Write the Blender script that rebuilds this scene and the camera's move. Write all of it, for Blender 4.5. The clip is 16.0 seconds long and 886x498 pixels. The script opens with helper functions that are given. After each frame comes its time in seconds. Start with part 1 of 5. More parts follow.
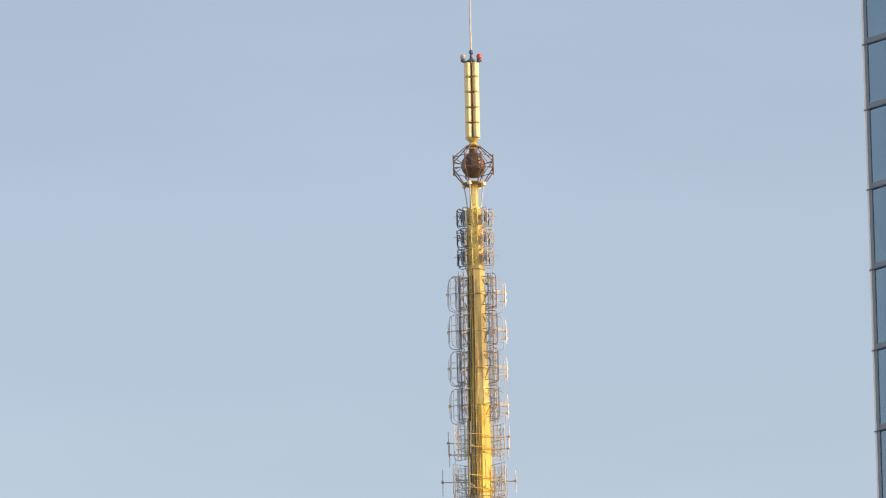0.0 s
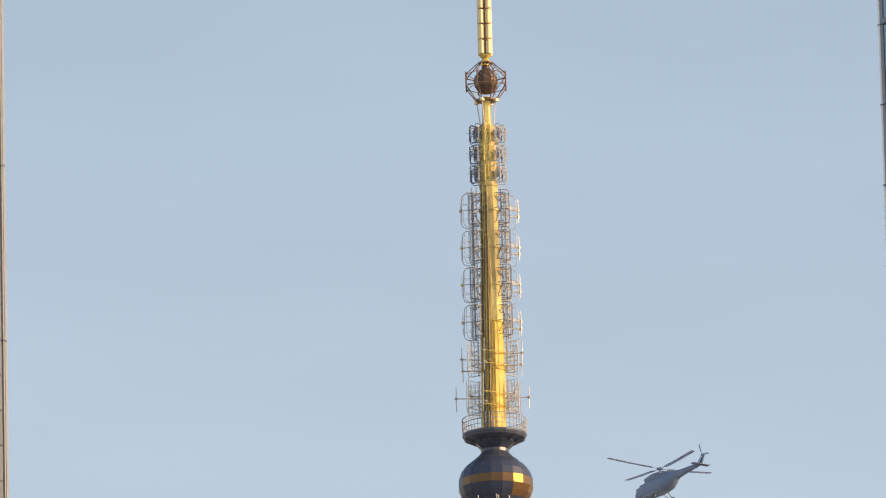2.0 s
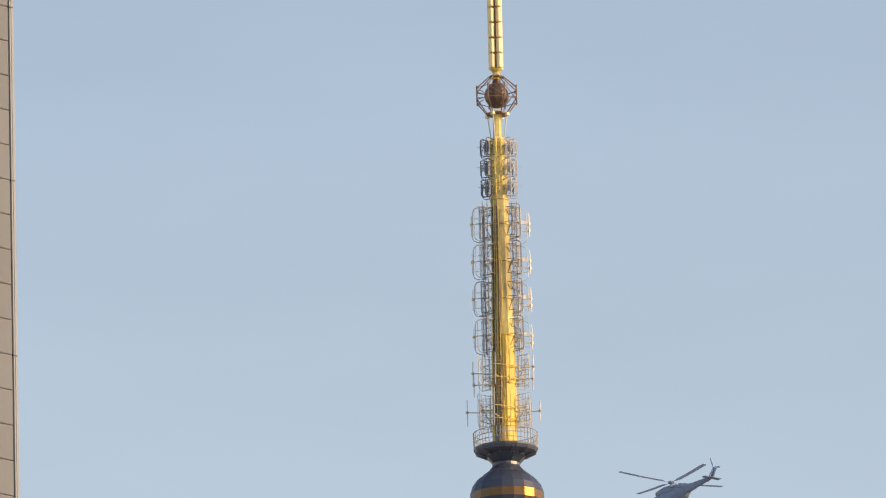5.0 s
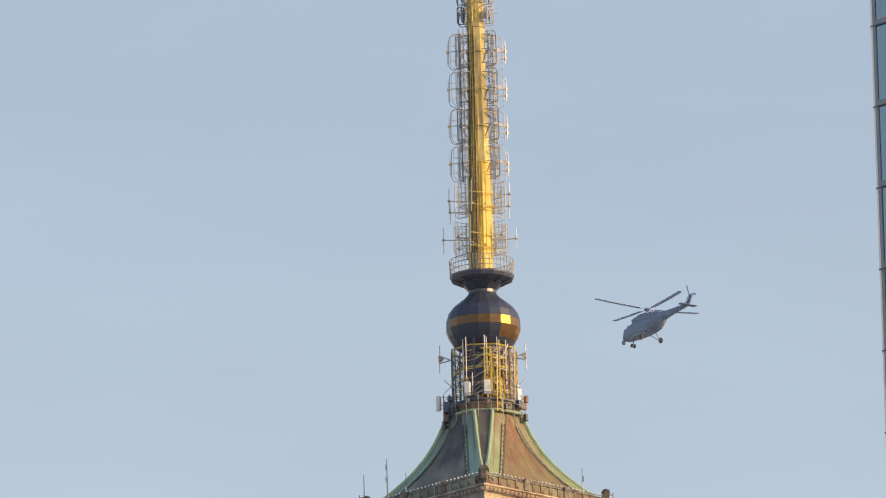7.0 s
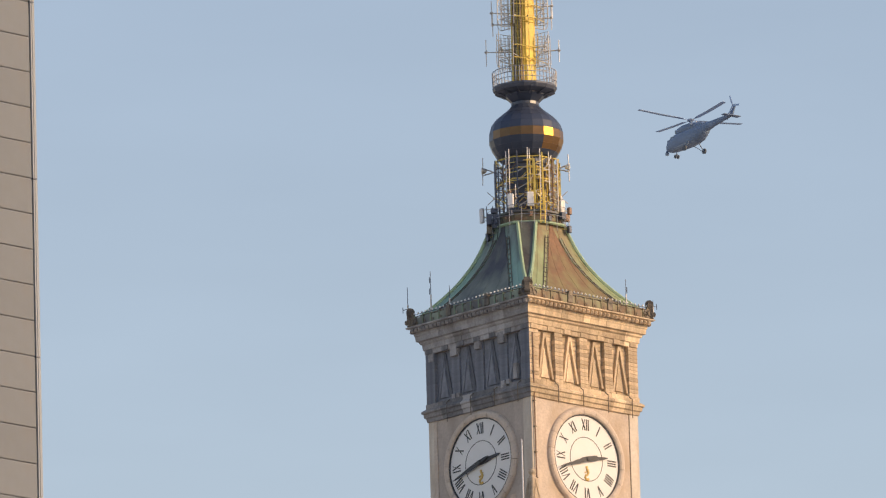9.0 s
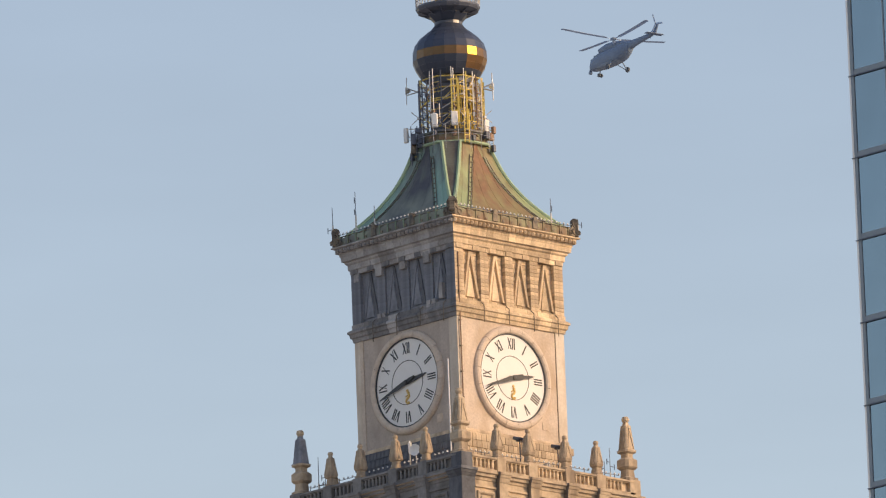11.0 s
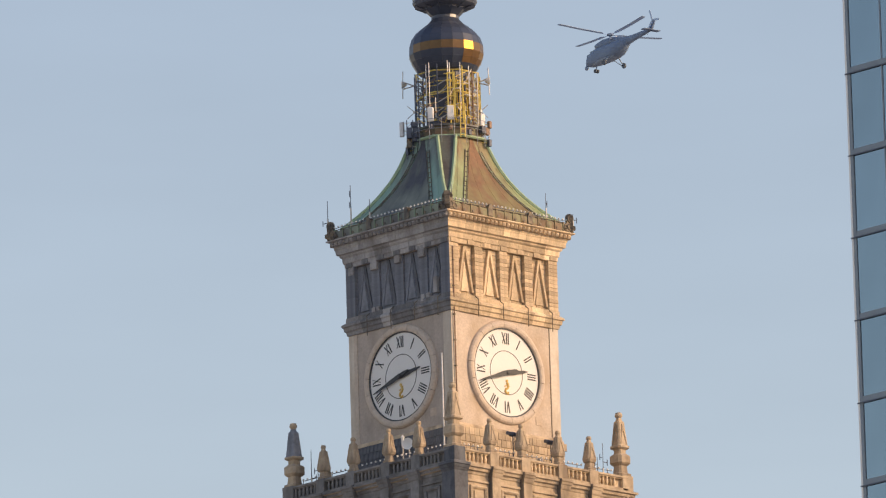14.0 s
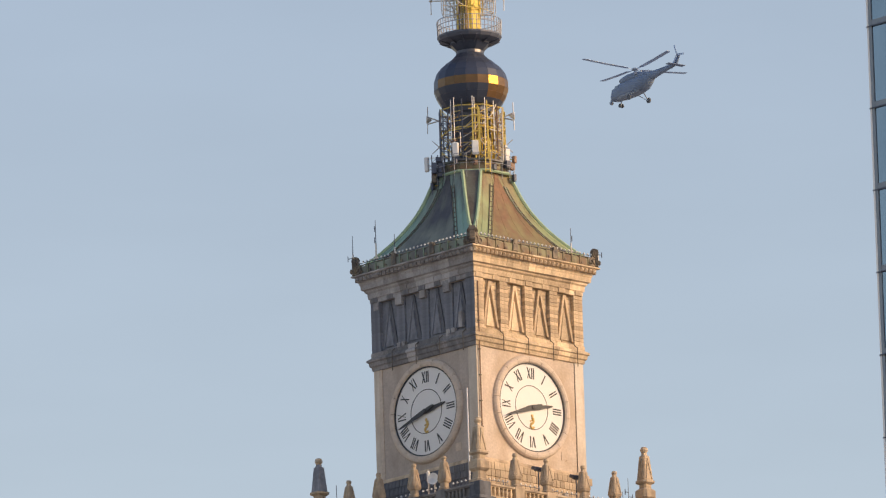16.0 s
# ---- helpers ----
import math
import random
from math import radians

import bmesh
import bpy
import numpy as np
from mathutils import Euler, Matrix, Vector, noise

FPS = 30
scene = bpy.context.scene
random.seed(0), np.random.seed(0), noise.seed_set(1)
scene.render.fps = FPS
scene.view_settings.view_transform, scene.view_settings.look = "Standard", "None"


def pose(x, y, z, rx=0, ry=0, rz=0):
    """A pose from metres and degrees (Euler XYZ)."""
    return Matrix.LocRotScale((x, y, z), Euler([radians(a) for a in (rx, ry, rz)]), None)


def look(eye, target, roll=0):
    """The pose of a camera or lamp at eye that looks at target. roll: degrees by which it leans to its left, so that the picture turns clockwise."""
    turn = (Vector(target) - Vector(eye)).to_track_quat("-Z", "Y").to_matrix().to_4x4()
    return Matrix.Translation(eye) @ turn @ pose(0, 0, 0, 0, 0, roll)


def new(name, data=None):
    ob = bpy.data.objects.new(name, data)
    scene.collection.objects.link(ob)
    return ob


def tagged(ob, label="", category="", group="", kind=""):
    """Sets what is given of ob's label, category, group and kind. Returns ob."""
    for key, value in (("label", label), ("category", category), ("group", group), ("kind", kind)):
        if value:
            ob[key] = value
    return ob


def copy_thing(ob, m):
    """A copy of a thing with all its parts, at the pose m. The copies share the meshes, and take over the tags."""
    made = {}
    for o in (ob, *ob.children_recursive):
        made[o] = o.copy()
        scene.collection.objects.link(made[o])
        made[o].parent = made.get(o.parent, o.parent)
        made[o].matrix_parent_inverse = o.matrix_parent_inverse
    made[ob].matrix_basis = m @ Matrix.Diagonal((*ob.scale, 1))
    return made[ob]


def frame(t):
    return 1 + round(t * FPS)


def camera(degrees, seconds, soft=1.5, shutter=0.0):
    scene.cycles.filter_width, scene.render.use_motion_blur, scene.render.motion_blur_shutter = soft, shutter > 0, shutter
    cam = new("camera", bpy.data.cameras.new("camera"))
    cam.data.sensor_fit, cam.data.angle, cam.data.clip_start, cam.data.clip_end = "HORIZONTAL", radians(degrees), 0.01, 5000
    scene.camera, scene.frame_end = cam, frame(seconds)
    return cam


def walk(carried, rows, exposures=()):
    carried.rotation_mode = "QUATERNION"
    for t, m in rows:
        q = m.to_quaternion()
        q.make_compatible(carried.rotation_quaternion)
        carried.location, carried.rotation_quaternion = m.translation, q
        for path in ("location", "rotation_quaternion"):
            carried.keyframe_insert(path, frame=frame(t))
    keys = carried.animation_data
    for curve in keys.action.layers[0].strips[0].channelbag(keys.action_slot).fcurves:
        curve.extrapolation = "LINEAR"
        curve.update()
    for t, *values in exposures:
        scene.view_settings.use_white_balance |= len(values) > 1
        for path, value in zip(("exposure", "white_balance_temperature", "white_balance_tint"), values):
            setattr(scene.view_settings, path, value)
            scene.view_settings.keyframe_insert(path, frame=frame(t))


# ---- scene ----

# ================= camera =================
EYE = Vector((-500.94, -516.61, 1.65))   # on the street, about 720 m from the tower
Z0 = 164.2                               # height of the clocks' centres above the ground
cam = camera(4.725, 16.0, soft=1.22)
# seconds, heading, tilt, lean: a hand-held long lens that turns where it stands
TURNS = [
    (0.0, 46.0532, 16.2220, -1.189),
    (0.5, 46.1375, 16.1625, -1.316),
    (1.0, 46.1422, 15.9190, -1.246),
    (1.5, 46.0999, 15.7834, -1.390),
    (2.0, 46.1351, 15.7776, -1.343),
    (2.5, 46.1670, 15.8261, -1.349),
    (3.0, 46.2104, 15.8697, -1.418),
    (3.5, 46.2209, 15.8714, -1.304),
    (6.0, 46.1548, 15.7885, -1.582),
    (6.5, 46.1438, 15.5067, -1.605),
    (7.0, 46.0855, 14.9304, -1.436),
    (7.5, 46.1925, 14.2656, -1.300),
    (8.0, 46.2713, 14.0389, -1.376),
    (8.2, 46.3081, 14.0104, -1.344),
    (10.3, 46.2319, 13.7177, -2.296),
    (10.5, 46.1338, 13.6238, -2.276),
    (11.0, 45.9519, 13.4942, -2.203),
    (11.5, 45.7731, 13.4138, -2.071),
    (12.0, 45.6609, 13.3658, -1.793),
    (12.5, 45.7017, 13.3800, -1.667),
    (13.0, 45.8048, 13.4196, -1.749),
    (13.5, 45.8993, 13.4369, -1.786),
    (14.0, 45.9245, 13.4622, -1.705),
    (14.5, 45.9534, 13.5115, -1.763),
    (15.0, 45.9830, 13.5694, -1.804),
    (15.5, 46.0263, 13.6118, -1.732),
    (16.0, 46.0561, 13.6527, -1.773),
]


def aim(heading, tilt):
    a, b = radians(heading), radians(tilt)
    return Vector((math.cos(b) * math.cos(a), math.cos(b) * math.sin(a), math.sin(b)))


# the holder sways a little: seconds, to the right, up
SWAY = [(0.0, 0.1, 0.0), (1.0, 0.0, 0.0), (3.5, -0.055, -0.06), (6.0, 0.02, 0.02), (6.5, -0.08, 0.02), (7.5, 0.05, 0.1), (8.1, 0.07, 0.16), (10.5, 0.02, 0.04), (12.0, 0.0, 0.0), (16.0, 0.0, 0.0)]


def stand(t):
    right, up_ = (float(np.interp(t, [a[0] for a in SWAY], [a[k] for a in SWAY])) for k in (1, 2))
    return EYE + Vector((0.718, -0.696, 0)) * right + Vector((0, 0, up_))


walk(cam, [(t, look(stand(t), EYE + aim(h, p) * 741, r)) for t, h, p, r in TURNS], [(0.0, 0.31, 7350, 23), (3.7, 0.27, 7350, 22), (6.0, 0.25, 7350, 22), (7.0, 0.2, 7250, 23), (8.2, 0.07, 6950, 23), (10.5, 0.08, 6950, 23), (12.0, 0.08, 7100, 24), (16.0, 0.08, 7100, 24)])

# ================= light =================
SUN_AZ, SUN_EL = 301.0, 24.0     # degrees; azimuth counted from +x towards +y
world = bpy.data.worlds.new("sky")
scene.world = world
world.use_nodes = True
wn = world.node_tree
wn.nodes.clear()
sky = wn.nodes.new("ShaderNodeTexSky")
sky.sky_type, sky.sun_disc = "NISHITA", False
sky.sun_elevation, sky.sun_rotation = radians(SUN_EL), radians(90 - SUN_AZ)
sky.air_density, sky.dust_density, sky.ozone_density = 1.3, 0.7, 1.0
bg = wn.nodes.new("ShaderNodeBackground")
bg.inputs["Strength"].default_value = 0.15
wo = wn.nodes.new("ShaderNodeOutputWorld")
# a trace of thin high cloud
wc, wm, wx = wn.nodes.new("ShaderNodeTexCoord"), wn.nodes.new("ShaderNodeMapping"), wn.nodes.new("ShaderNodeTexNoise")
wm.inputs["Scale"].default_value = (14, 14, 60)
wx.inputs["Scale"].default_value, wx.inputs["Detail"].default_value = 1.2, 4
wr = wn.nodes.new("ShaderNodeMapRange")
wr.inputs["From Min"].default_value, wr.inputs["From Max"].default_value = 0.3, 0.7
wr.inputs["To Min"].default_value, wr.inputs["To Max"].default_value = 0.97, 1.03
ws = wn.nodes.new("ShaderNodeVectorMath")
ws.operation = "SCALE"
wn.links.new(wc.outputs["Generated"], wm.inputs[0])
wn.links.new(wm.outputs[0], wx.inputs["Vector"])
wn.links.new(wx.outputs["Fac"], wr.inputs["Value"])
wn.links.new(sky.outputs[0], ws.inputs[0])
wn.links.new(wr.outputs[0], ws.inputs["Scale"])
wn.links.new(ws.outputs[0], bg.inputs[0])
wn.links.new(bg.outputs[0], wo.inputs[0])
sun = new("sun", bpy.data.lights.new("sun", "SUN"))
sun.data.energy, sun.data.angle, sun.data.color = 2.9, radians(0.6), (1.0, 0.735, 0.4)
sdir = Vector((math.cos(radians(SUN_EL)) * math.cos(radians(SUN_AZ)), math.cos(radians(SUN_EL)) * math.sin(radians(SUN_AZ)), math.sin(radians(SUN_EL))))
sun.matrix_world = look(sdir * 400 + Vector((0, 0, 100)), Vector((0, 0, 100)))


# ================= materials =================
def mat(name, color, rough=0.7, metal=0.0, var=0.12, scale=1.5, fine=14.0, bump=0.35, stain=None, stain_amt=0.0, stain_scale=0.5,
        streak=0.0, rand=0.0, spec=0.4, coat=0.0, stretch=(1, 1, 1)):
    """A surface with two scales of tone, fine relief, optional stains and vertical streaks, optional change from piece to piece."""
    m = bpy.data.materials.new(name)
    m.use_nodes = True
    nt = m.node_tree
    nd, ln = nt.nodes, nt.links
    p = nd["Principled BSDF"]
    p.inputs["Metallic"].default_value = metal
    p.inputs["Specular IOR Level"].default_value = spec
    p.inputs["Coat Weight"].default_value = coat
    co = nd.new("ShaderNodeTexCoord")
    mp = nd.new("ShaderNodeMapping")
    mp.inputs["Scale"].default_value = stretch
    ln.new(co.outputs["Object"], mp.inputs[0])

    def tone(scale_, detail):
        n = nd.new("ShaderNodeTexNoise")
        n.inputs["Scale"].default_value, n.inputs["Detail"].default_value = scale_, detail
        ln.new(mp.outputs[0], n.inputs["Vector"])
        return n.outputs["Fac"]

    def math_(op, a, b):
        n = nd.new("ShaderNodeMath")
        n.operation = op
        for i, v in enumerate((a, b)):
            if isinstance(v, (int, float)):
                n.inputs[i].default_value = v
            else:
                ln.new(v, n.inputs[i])
        return n.outputs[0]

    big, small = tone(scale, 5), tone(fine, 6)
    f = math_("ADD", math_("MULTIPLY", math_("SUBTRACT", big, 0.5), 2.4 * var), math_("MULTIPLY", math_("SUBTRACT", small, 0.5), 2.4 * var))
    if rand:
        oi = nd.new("ShaderNodeObjectInfo")
        f = math_("ADD", f, math_("MULTIPLY", math_("SUBTRACT", oi.outputs["Random"], 0.5), rand))
    f = math_("ADD", f, 1.0)
    mul = nd.new("ShaderNodeVectorMath")
    mul.operation = "SCALE"
    mul.inputs[0].default_value = color
    ln.new(f, mul.inputs["Scale"])
    out = mul.outputs[0]
    if stain is not None:
        ms = nd.new("ShaderNodeMapping")
        ms.inputs["Scale"].default_value = (1, 1, 1 if not streak else 1 / streak)
        ln.new(co.outputs["Object"], ms.inputs[0])
        n = nd.new("ShaderNodeTexNoise")
        n.inputs["Scale"].default_value, n.inputs["Detail"].default_value = stain_scale, 7
        ln.new(ms.outputs[0], n.inputs["Vector"])
        r = nd.new("ShaderNodeMapRange")
        r.inputs["From Min"].default_value, r.inputs["From Max"].default_value = 0.45, 0.68
        r.inputs["To Max"].default_value = stain_amt
        ln.new(n.outputs["Fac"], r.inputs["Value"])
        mx = nd.new("ShaderNodeMix")
        mx.data_type = "RGBA"
        ln.new(r.outputs[0], mx.inputs[0])
        ln.new(out, mx.inputs[6])
        mx.inputs[7].default_value = (*stain, 1)
        out = mx.outputs[2]
    ln.new(out, p.inputs["Base Color"])
    ln.new(math_("ADD", rough, math_("MULTIPLY", math_("SUBTRACT", small, 0.5), 0.25)), p.inputs["Roughness"])
    if bump:
        b = nd.new("ShaderNodeBump")
        b.inputs["Strength"].default_value, b.inputs["Distance"].default_value = bump, 0.05
        ln.new(small, b.inputs["Height"])
        ln.new(b.outputs[0], p.inputs["Normal"])
    return m


STONE = mat("limestone", (0.612, 0.482, 0.346), 0.85, var=0.24, scale=0.7, fine=5, stain=(0.233, 0.179, 0.132), stain_amt=0.7, stain_scale=0.9, streak=3.0)
BLOCK = mat("limestone_block", (0.651, 0.511, 0.354), 0.85, var=0.3, scale=1.2, fine=8, rand=0.6, stain=(0.253, 0.185, 0.129), stain_amt=0.6, stain_scale=1.2, streak=2.0)
# block stone for the sides away from the sun, their shade mixed in
SHADEBLOCK = mat("shaded_limestone_block", (0.36, 0.352, 0.358), 0.9, var=0.34, scale=0.9, fine=7, rand=0.6, stain=(0.185, 0.171, 0.162), stain_amt=0.75, stain_scale=0.7, streak=2.0)
# real soot, its tone deepened to carry the shaded sides' contrast too
SOOTSHADE = mat("sooty_shaded_limestone", (0.24, 0.258, 0.299), 0.9, var=0.3, scale=0.9, fine=4, stain=(0.099, 0.11, 0.138), stain_amt=0.9, stain_scale=1.1, streak=4.0, rand=0.25)
# soot crust at corner and foot; also paints a shadow line on reliefs
SOOTSHADEBLACK = mat("soot_and_shade_crust", (0.1, 0.108, 0.128), 0.95, var=0.3, scale=1.5, fine=5, stain=(0.203, 0.217, 0.246), stain_amt=0.6, stain_scale=1.5, streak=3.0)
# dark stone that paints the shade on returns facing west
SHADERETURN = mat("shaded_return_limestone", (0.162, 0.147, 0.134), 0.9, var=0.3, scale=0.8, fine=4, stain=(0.39, 0.325, 0.26), stain_amt=0.5, stain_scale=1.4, streak=5.0)
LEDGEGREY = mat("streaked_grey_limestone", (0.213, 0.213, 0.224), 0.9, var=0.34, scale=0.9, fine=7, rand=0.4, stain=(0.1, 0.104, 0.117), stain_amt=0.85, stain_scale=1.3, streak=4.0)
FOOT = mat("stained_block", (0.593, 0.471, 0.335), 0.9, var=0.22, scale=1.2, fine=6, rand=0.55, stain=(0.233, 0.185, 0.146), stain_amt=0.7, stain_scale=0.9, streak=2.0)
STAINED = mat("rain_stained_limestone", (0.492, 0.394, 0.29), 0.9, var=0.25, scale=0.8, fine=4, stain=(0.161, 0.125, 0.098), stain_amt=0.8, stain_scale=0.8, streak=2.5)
# weathered stone, darkened further for the shade of west and north sides
WEATHERSHADE = mat("weathered_shaded_limestone", (0.249, 0.244, 0.246), 0.9, var=0.32, scale=0.6, fine=4, stain=(0.1, 0.097, 0.097), stain_amt=0.9, stain_scale=0.6, streak=2.0)
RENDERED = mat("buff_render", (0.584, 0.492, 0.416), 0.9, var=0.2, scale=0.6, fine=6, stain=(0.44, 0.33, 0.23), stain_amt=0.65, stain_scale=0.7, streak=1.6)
# darker copy of the buff render, with the west wall's shade painted in
SHADERENDER = mat("shaded_buff_render", (0.49, 0.42, 0.37), 0.9, var=0.2, scale=0.6, fine=6, stain=(0.36, 0.3, 0.26), stain_amt=0.7, stain_scale=0.8, streak=2.5)
PALESTRIP = mat("pale_render_strip", (0.66, 0.59, 0.51), 0.9, var=0.14, scale=0.7, fine=6, stain=(0.45, 0.36, 0.28), stain_amt=0.6, stain_scale=0.9, streak=3.0)
DIAL = mat("dial_enamel", (0.75, 0.745, 0.74), 0.55, var=0.03, scale=0.8, fine=5, bump=0.03)
# dark metal lightened slightly to include distance haze
INK = mat("dark_metal", (0.05, 0.053, 0.06), 0.5, metal=0.3, var=0.2)
COPPER = mat("verdigris_copper", (0.181, 0.261, 0.191), 0.6, metal=0.15, var=0.25, scale=0.8, fine=3, stain=(0.123, 0.087, 0.051), stain_amt=0.85, stain_scale=0.45, streak=3.5)
GUTTERCU = mat("weathered_gutter_copper", (0.184, 0.13, 0.091), 0.65, metal=0.2, var=0.35, scale=1.6, fine=7, stain=(0.27, 0.324, 0.205), stain_amt=0.8, stain_scale=0.9)
ORNCU = mat("blackened_ornament_copper", (0.19, 0.16, 0.125), 0.6, metal=0.3, var=0.4, scale=2.5, fine=9, stain=(0.058, 0.058, 0.066), stain_amt=0.8, stain_scale=2.0)
DARKCU = mat("tarnished_copper", (0.122, 0.122, 0.126), 0.55, metal=0.4, var=0.25, scale=0.8, fine=5, stain=(0.265, 0.315, 0.244), stain_amt=0.8, stain_scale=0.5, streak=3.0)


def patina(name, bare, green, mid, span, rough=0.6, spots=1.4):
    """Sheet copper, bare and tarnished towards the top of the roof, turned to verdigris where the rain lingers below."""
    m = mat(name, bare, rough, metal=0.15, var=0.3, scale=0.8, fine=4, bump=0.1)
    nd, ln = m.node_tree.nodes, m.node_tree.links
    p = nd["Principled BSDF"]
    old = p.inputs["Base Color"].links[0].from_socket
    co = nd.new("ShaderNodeTexCoord")
    xyz, add = nd.new("ShaderNodeSeparateXYZ"), nd.new("ShaderNodeMath")
    mp, nz, r1, r2, mx = nd.new("ShaderNodeMapping"), nd.new("ShaderNodeTexNoise"), nd.new("ShaderNodeMapRange"), nd.new("ShaderNodeMapRange"), nd.new("ShaderNodeMix")
    ln.new(co.outputs["Object"], xyz.inputs[0])
    r1.clamp = False
    r1.inputs["From Min"].default_value, r1.inputs["From Max"].default_value = Z0 + mid + span, Z0 + mid - span
    ln.new(xyz.outputs["Z"], r1.inputs["Value"])
    mp.inputs["Scale"].default_value = (1, 1, 0.22)
    ln.new(co.outputs["Object"], mp.inputs[0])
    nz.inputs["Scale"].default_value, nz.inputs["Detail"].default_value = 0.9, 6
    ln.new(mp.outputs[0], nz.inputs["Vector"])
    r2.inputs["To Min"].default_value, r2.inputs["To Max"].default_value = -spots, spots
    ln.new(nz.outputs["Fac"], r2.inputs["Value"])
    add.use_clamp = True
    ln.new(r1.outputs[0], add.inputs[0])
    ln.new(r2.outputs[0], add.inputs[1])
    mx.data_type = "RGBA"
    ln.new(add.outputs[0], mx.inputs[0])
    ln.new(old, mx.inputs[6])
    mx.inputs[7].default_value = (*green, 1)
    ln.new(mx.outputs[2], p.inputs["Base Color"])
    return m


# roof copper in sunlit and shaded copies, light put into the colour
SUNROOF = patina("sunlit_verdigris_sheet", (0.21, 0.16, 0.1), (0.3, 0.36, 0.2), 15.2, 2.2)
SHADEROOF = patina("shaded_verdigris_sheet", (0.179, 0.205, 0.205), (0.277, 0.443, 0.371), 15.4, 2.6)
SUNMID = patina("sunlit_tarnished_sheet", (0.21, 0.118, 0.07), (0.28, 0.26, 0.125), 12.3, 2.0)
SHADEMID = patina("shaded_tarnished_sheet", (0.085, 0.09, 0.105), (0.225, 0.25, 0.21), 13.3, 2.0)
CORNERCU = mat("black_corner_copper", (0.115, 0.105, 0.095), 0.6, metal=0.2, var=0.3, scale=1.2, fine=5, stain=(0.2, 0.23, 0.19), stain_amt=0.6, stain_scale=0.9, streak=4.0)
RIBCU = mat("bright_verdigris", (0.355, 0.48, 0.317), 0.6, metal=0.1, var=0.12)
GOLD = mat("yellow_mast_paint", (0.85, 0.6, 0.1), 0.5, metal=0.0, var=0.22, scale=0.9, fine=4, stain=(0.2, 0.145, 0.06), stain_amt=0.8, stain_scale=0.8, streak=6.0, bump=0.05)
# mast yellow paled, haze and glare higher up mixed into the paint
HAZEGOLD = mat("hazed_yellow_mast_paint", (0.84, 0.69, 0.26), 0.6, metal=0.0, var=0.22, scale=1.1, fine=4, stain=(0.24, 0.19, 0.11), stain_amt=0.8, stain_scale=0.9, streak=4.0, bump=0.05)
PALEGOLD = mat("cream_radome", (0.85, 0.7, 0.4), 0.5, metal=0.1, var=0.07, scale=1.5, bump=0.03)
GALV = mat("galvanised_steel", (0.562, 0.545, 0.52), 0.6, metal=0.3, var=0.15, bump=0.03)
RUSTY = mat("brown_painted_steel", (0.25, 0.165, 0.12), 0.6, metal=0.3, var=0.2)
# rail and dark steel are lifted towards blue for distance haze
RAILST = mat("weathered_rail_steel", (0.309, 0.328, 0.369), 0.6, metal=0.4, var=0.2, bump=0.03)
DARKST = mat("hazed_dark_painted_steel", (0.097, 0.114, 0.155), 0.5, metal=0.3, var=0.2)
YELST = mat("yellow_painted_steel", (0.7, 0.54, 0.15), 0.5, metal=0.2, var=0.15)
WHITE = mat("white_plastic", (0.86, 0.85, 0.83), 0.5, var=0.03, bump=0.02)
# bluish base stands for reflected sky and haze on the bronze
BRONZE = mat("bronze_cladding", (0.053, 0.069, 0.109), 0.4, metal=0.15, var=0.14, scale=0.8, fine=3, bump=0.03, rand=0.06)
# next two colour sheets as warm reflection and as the sun's glint
BRONZEGLOW = mat("glow_bronze_cladding", (0.19, 0.109, 0.05), 0.36, metal=0.5, var=0.2, scale=1.0, fine=3, bump=0.03, rand=0.3)
BRONZEGLINT = mat("glint_bronze_cladding", (0.62, 0.36, 0.06), 0.2, metal=0.8, var=0.25, scale=1.4, fine=4, bump=0.03, rand=0.5)
GLASS = mat("blue_mirror_glass", (0.205, 0.27, 0.305), 0.07, metal=0.95, var=0.05, scale=0.25, fine=0.8, bump=0.01, rand=0.12)
FRAME = mat("grey_aluminium", (0.235, 0.285, 0.335), 0.55, metal=0.2, var=0.08, scale=0.8, bump=0.02)
TRIM = mat("pale_aluminium", (0.646, 0.646, 0.654), 0.5, metal=0.3, var=0.06, bump=0.02)
PANEL = mat("beige_facade_panel", (0.18, 0.201, 0.226), 0.7, var=0.07, scale=0.7, fine=4, rand=0.1, bump=0.03, stain=(0.211, 0.177, 0.151), stain_amt=0.4, stain_scale=0.8)
PANELTRIM = mat("pale_stone_trim", (0.327, 0.361, 0.396), 0.7, var=0.06, bump=0.03)
GROUND = mat("ground_paving", (0.34, 0.33, 0.315), 0.9, var=0.2, scale=0.08, fine=0.9)
CONCRETE = mat("grey_wall", (0.32, 0.29, 0.25), 0.9, var=0.1, scale=0.3, fine=2)


# ================= building blocks =================
def part(name, bm, material, parent=None, label="", smooth=False):
    me = bpy.data.meshes.new(name)
    bmesh.ops.recalc_face_normals(bm, faces=bm.faces[:])
    if smooth:
        for f in bm.faces:
            f.smooth = True
    bm.to_mesh(me)
    bm.free()
    me.materials.append(material)
    ob = new(name, me)
    if parent is not None:
        ob.parent = parent
    if label:
        ob["label"] = label
    return ob


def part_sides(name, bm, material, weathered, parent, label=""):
    """As part(), with the two sides away from the sun (west and north) in a second stone that paints in their shade."""
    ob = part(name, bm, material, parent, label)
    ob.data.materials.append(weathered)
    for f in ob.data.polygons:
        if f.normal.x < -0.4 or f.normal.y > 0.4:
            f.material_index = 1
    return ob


def thing(name, m, label, category, group="", kind=""):
    e = new(name)
    e.empty_display_size = 0.3
    e.matrix_world = m
    return tagged(e, label, category, group, kind)


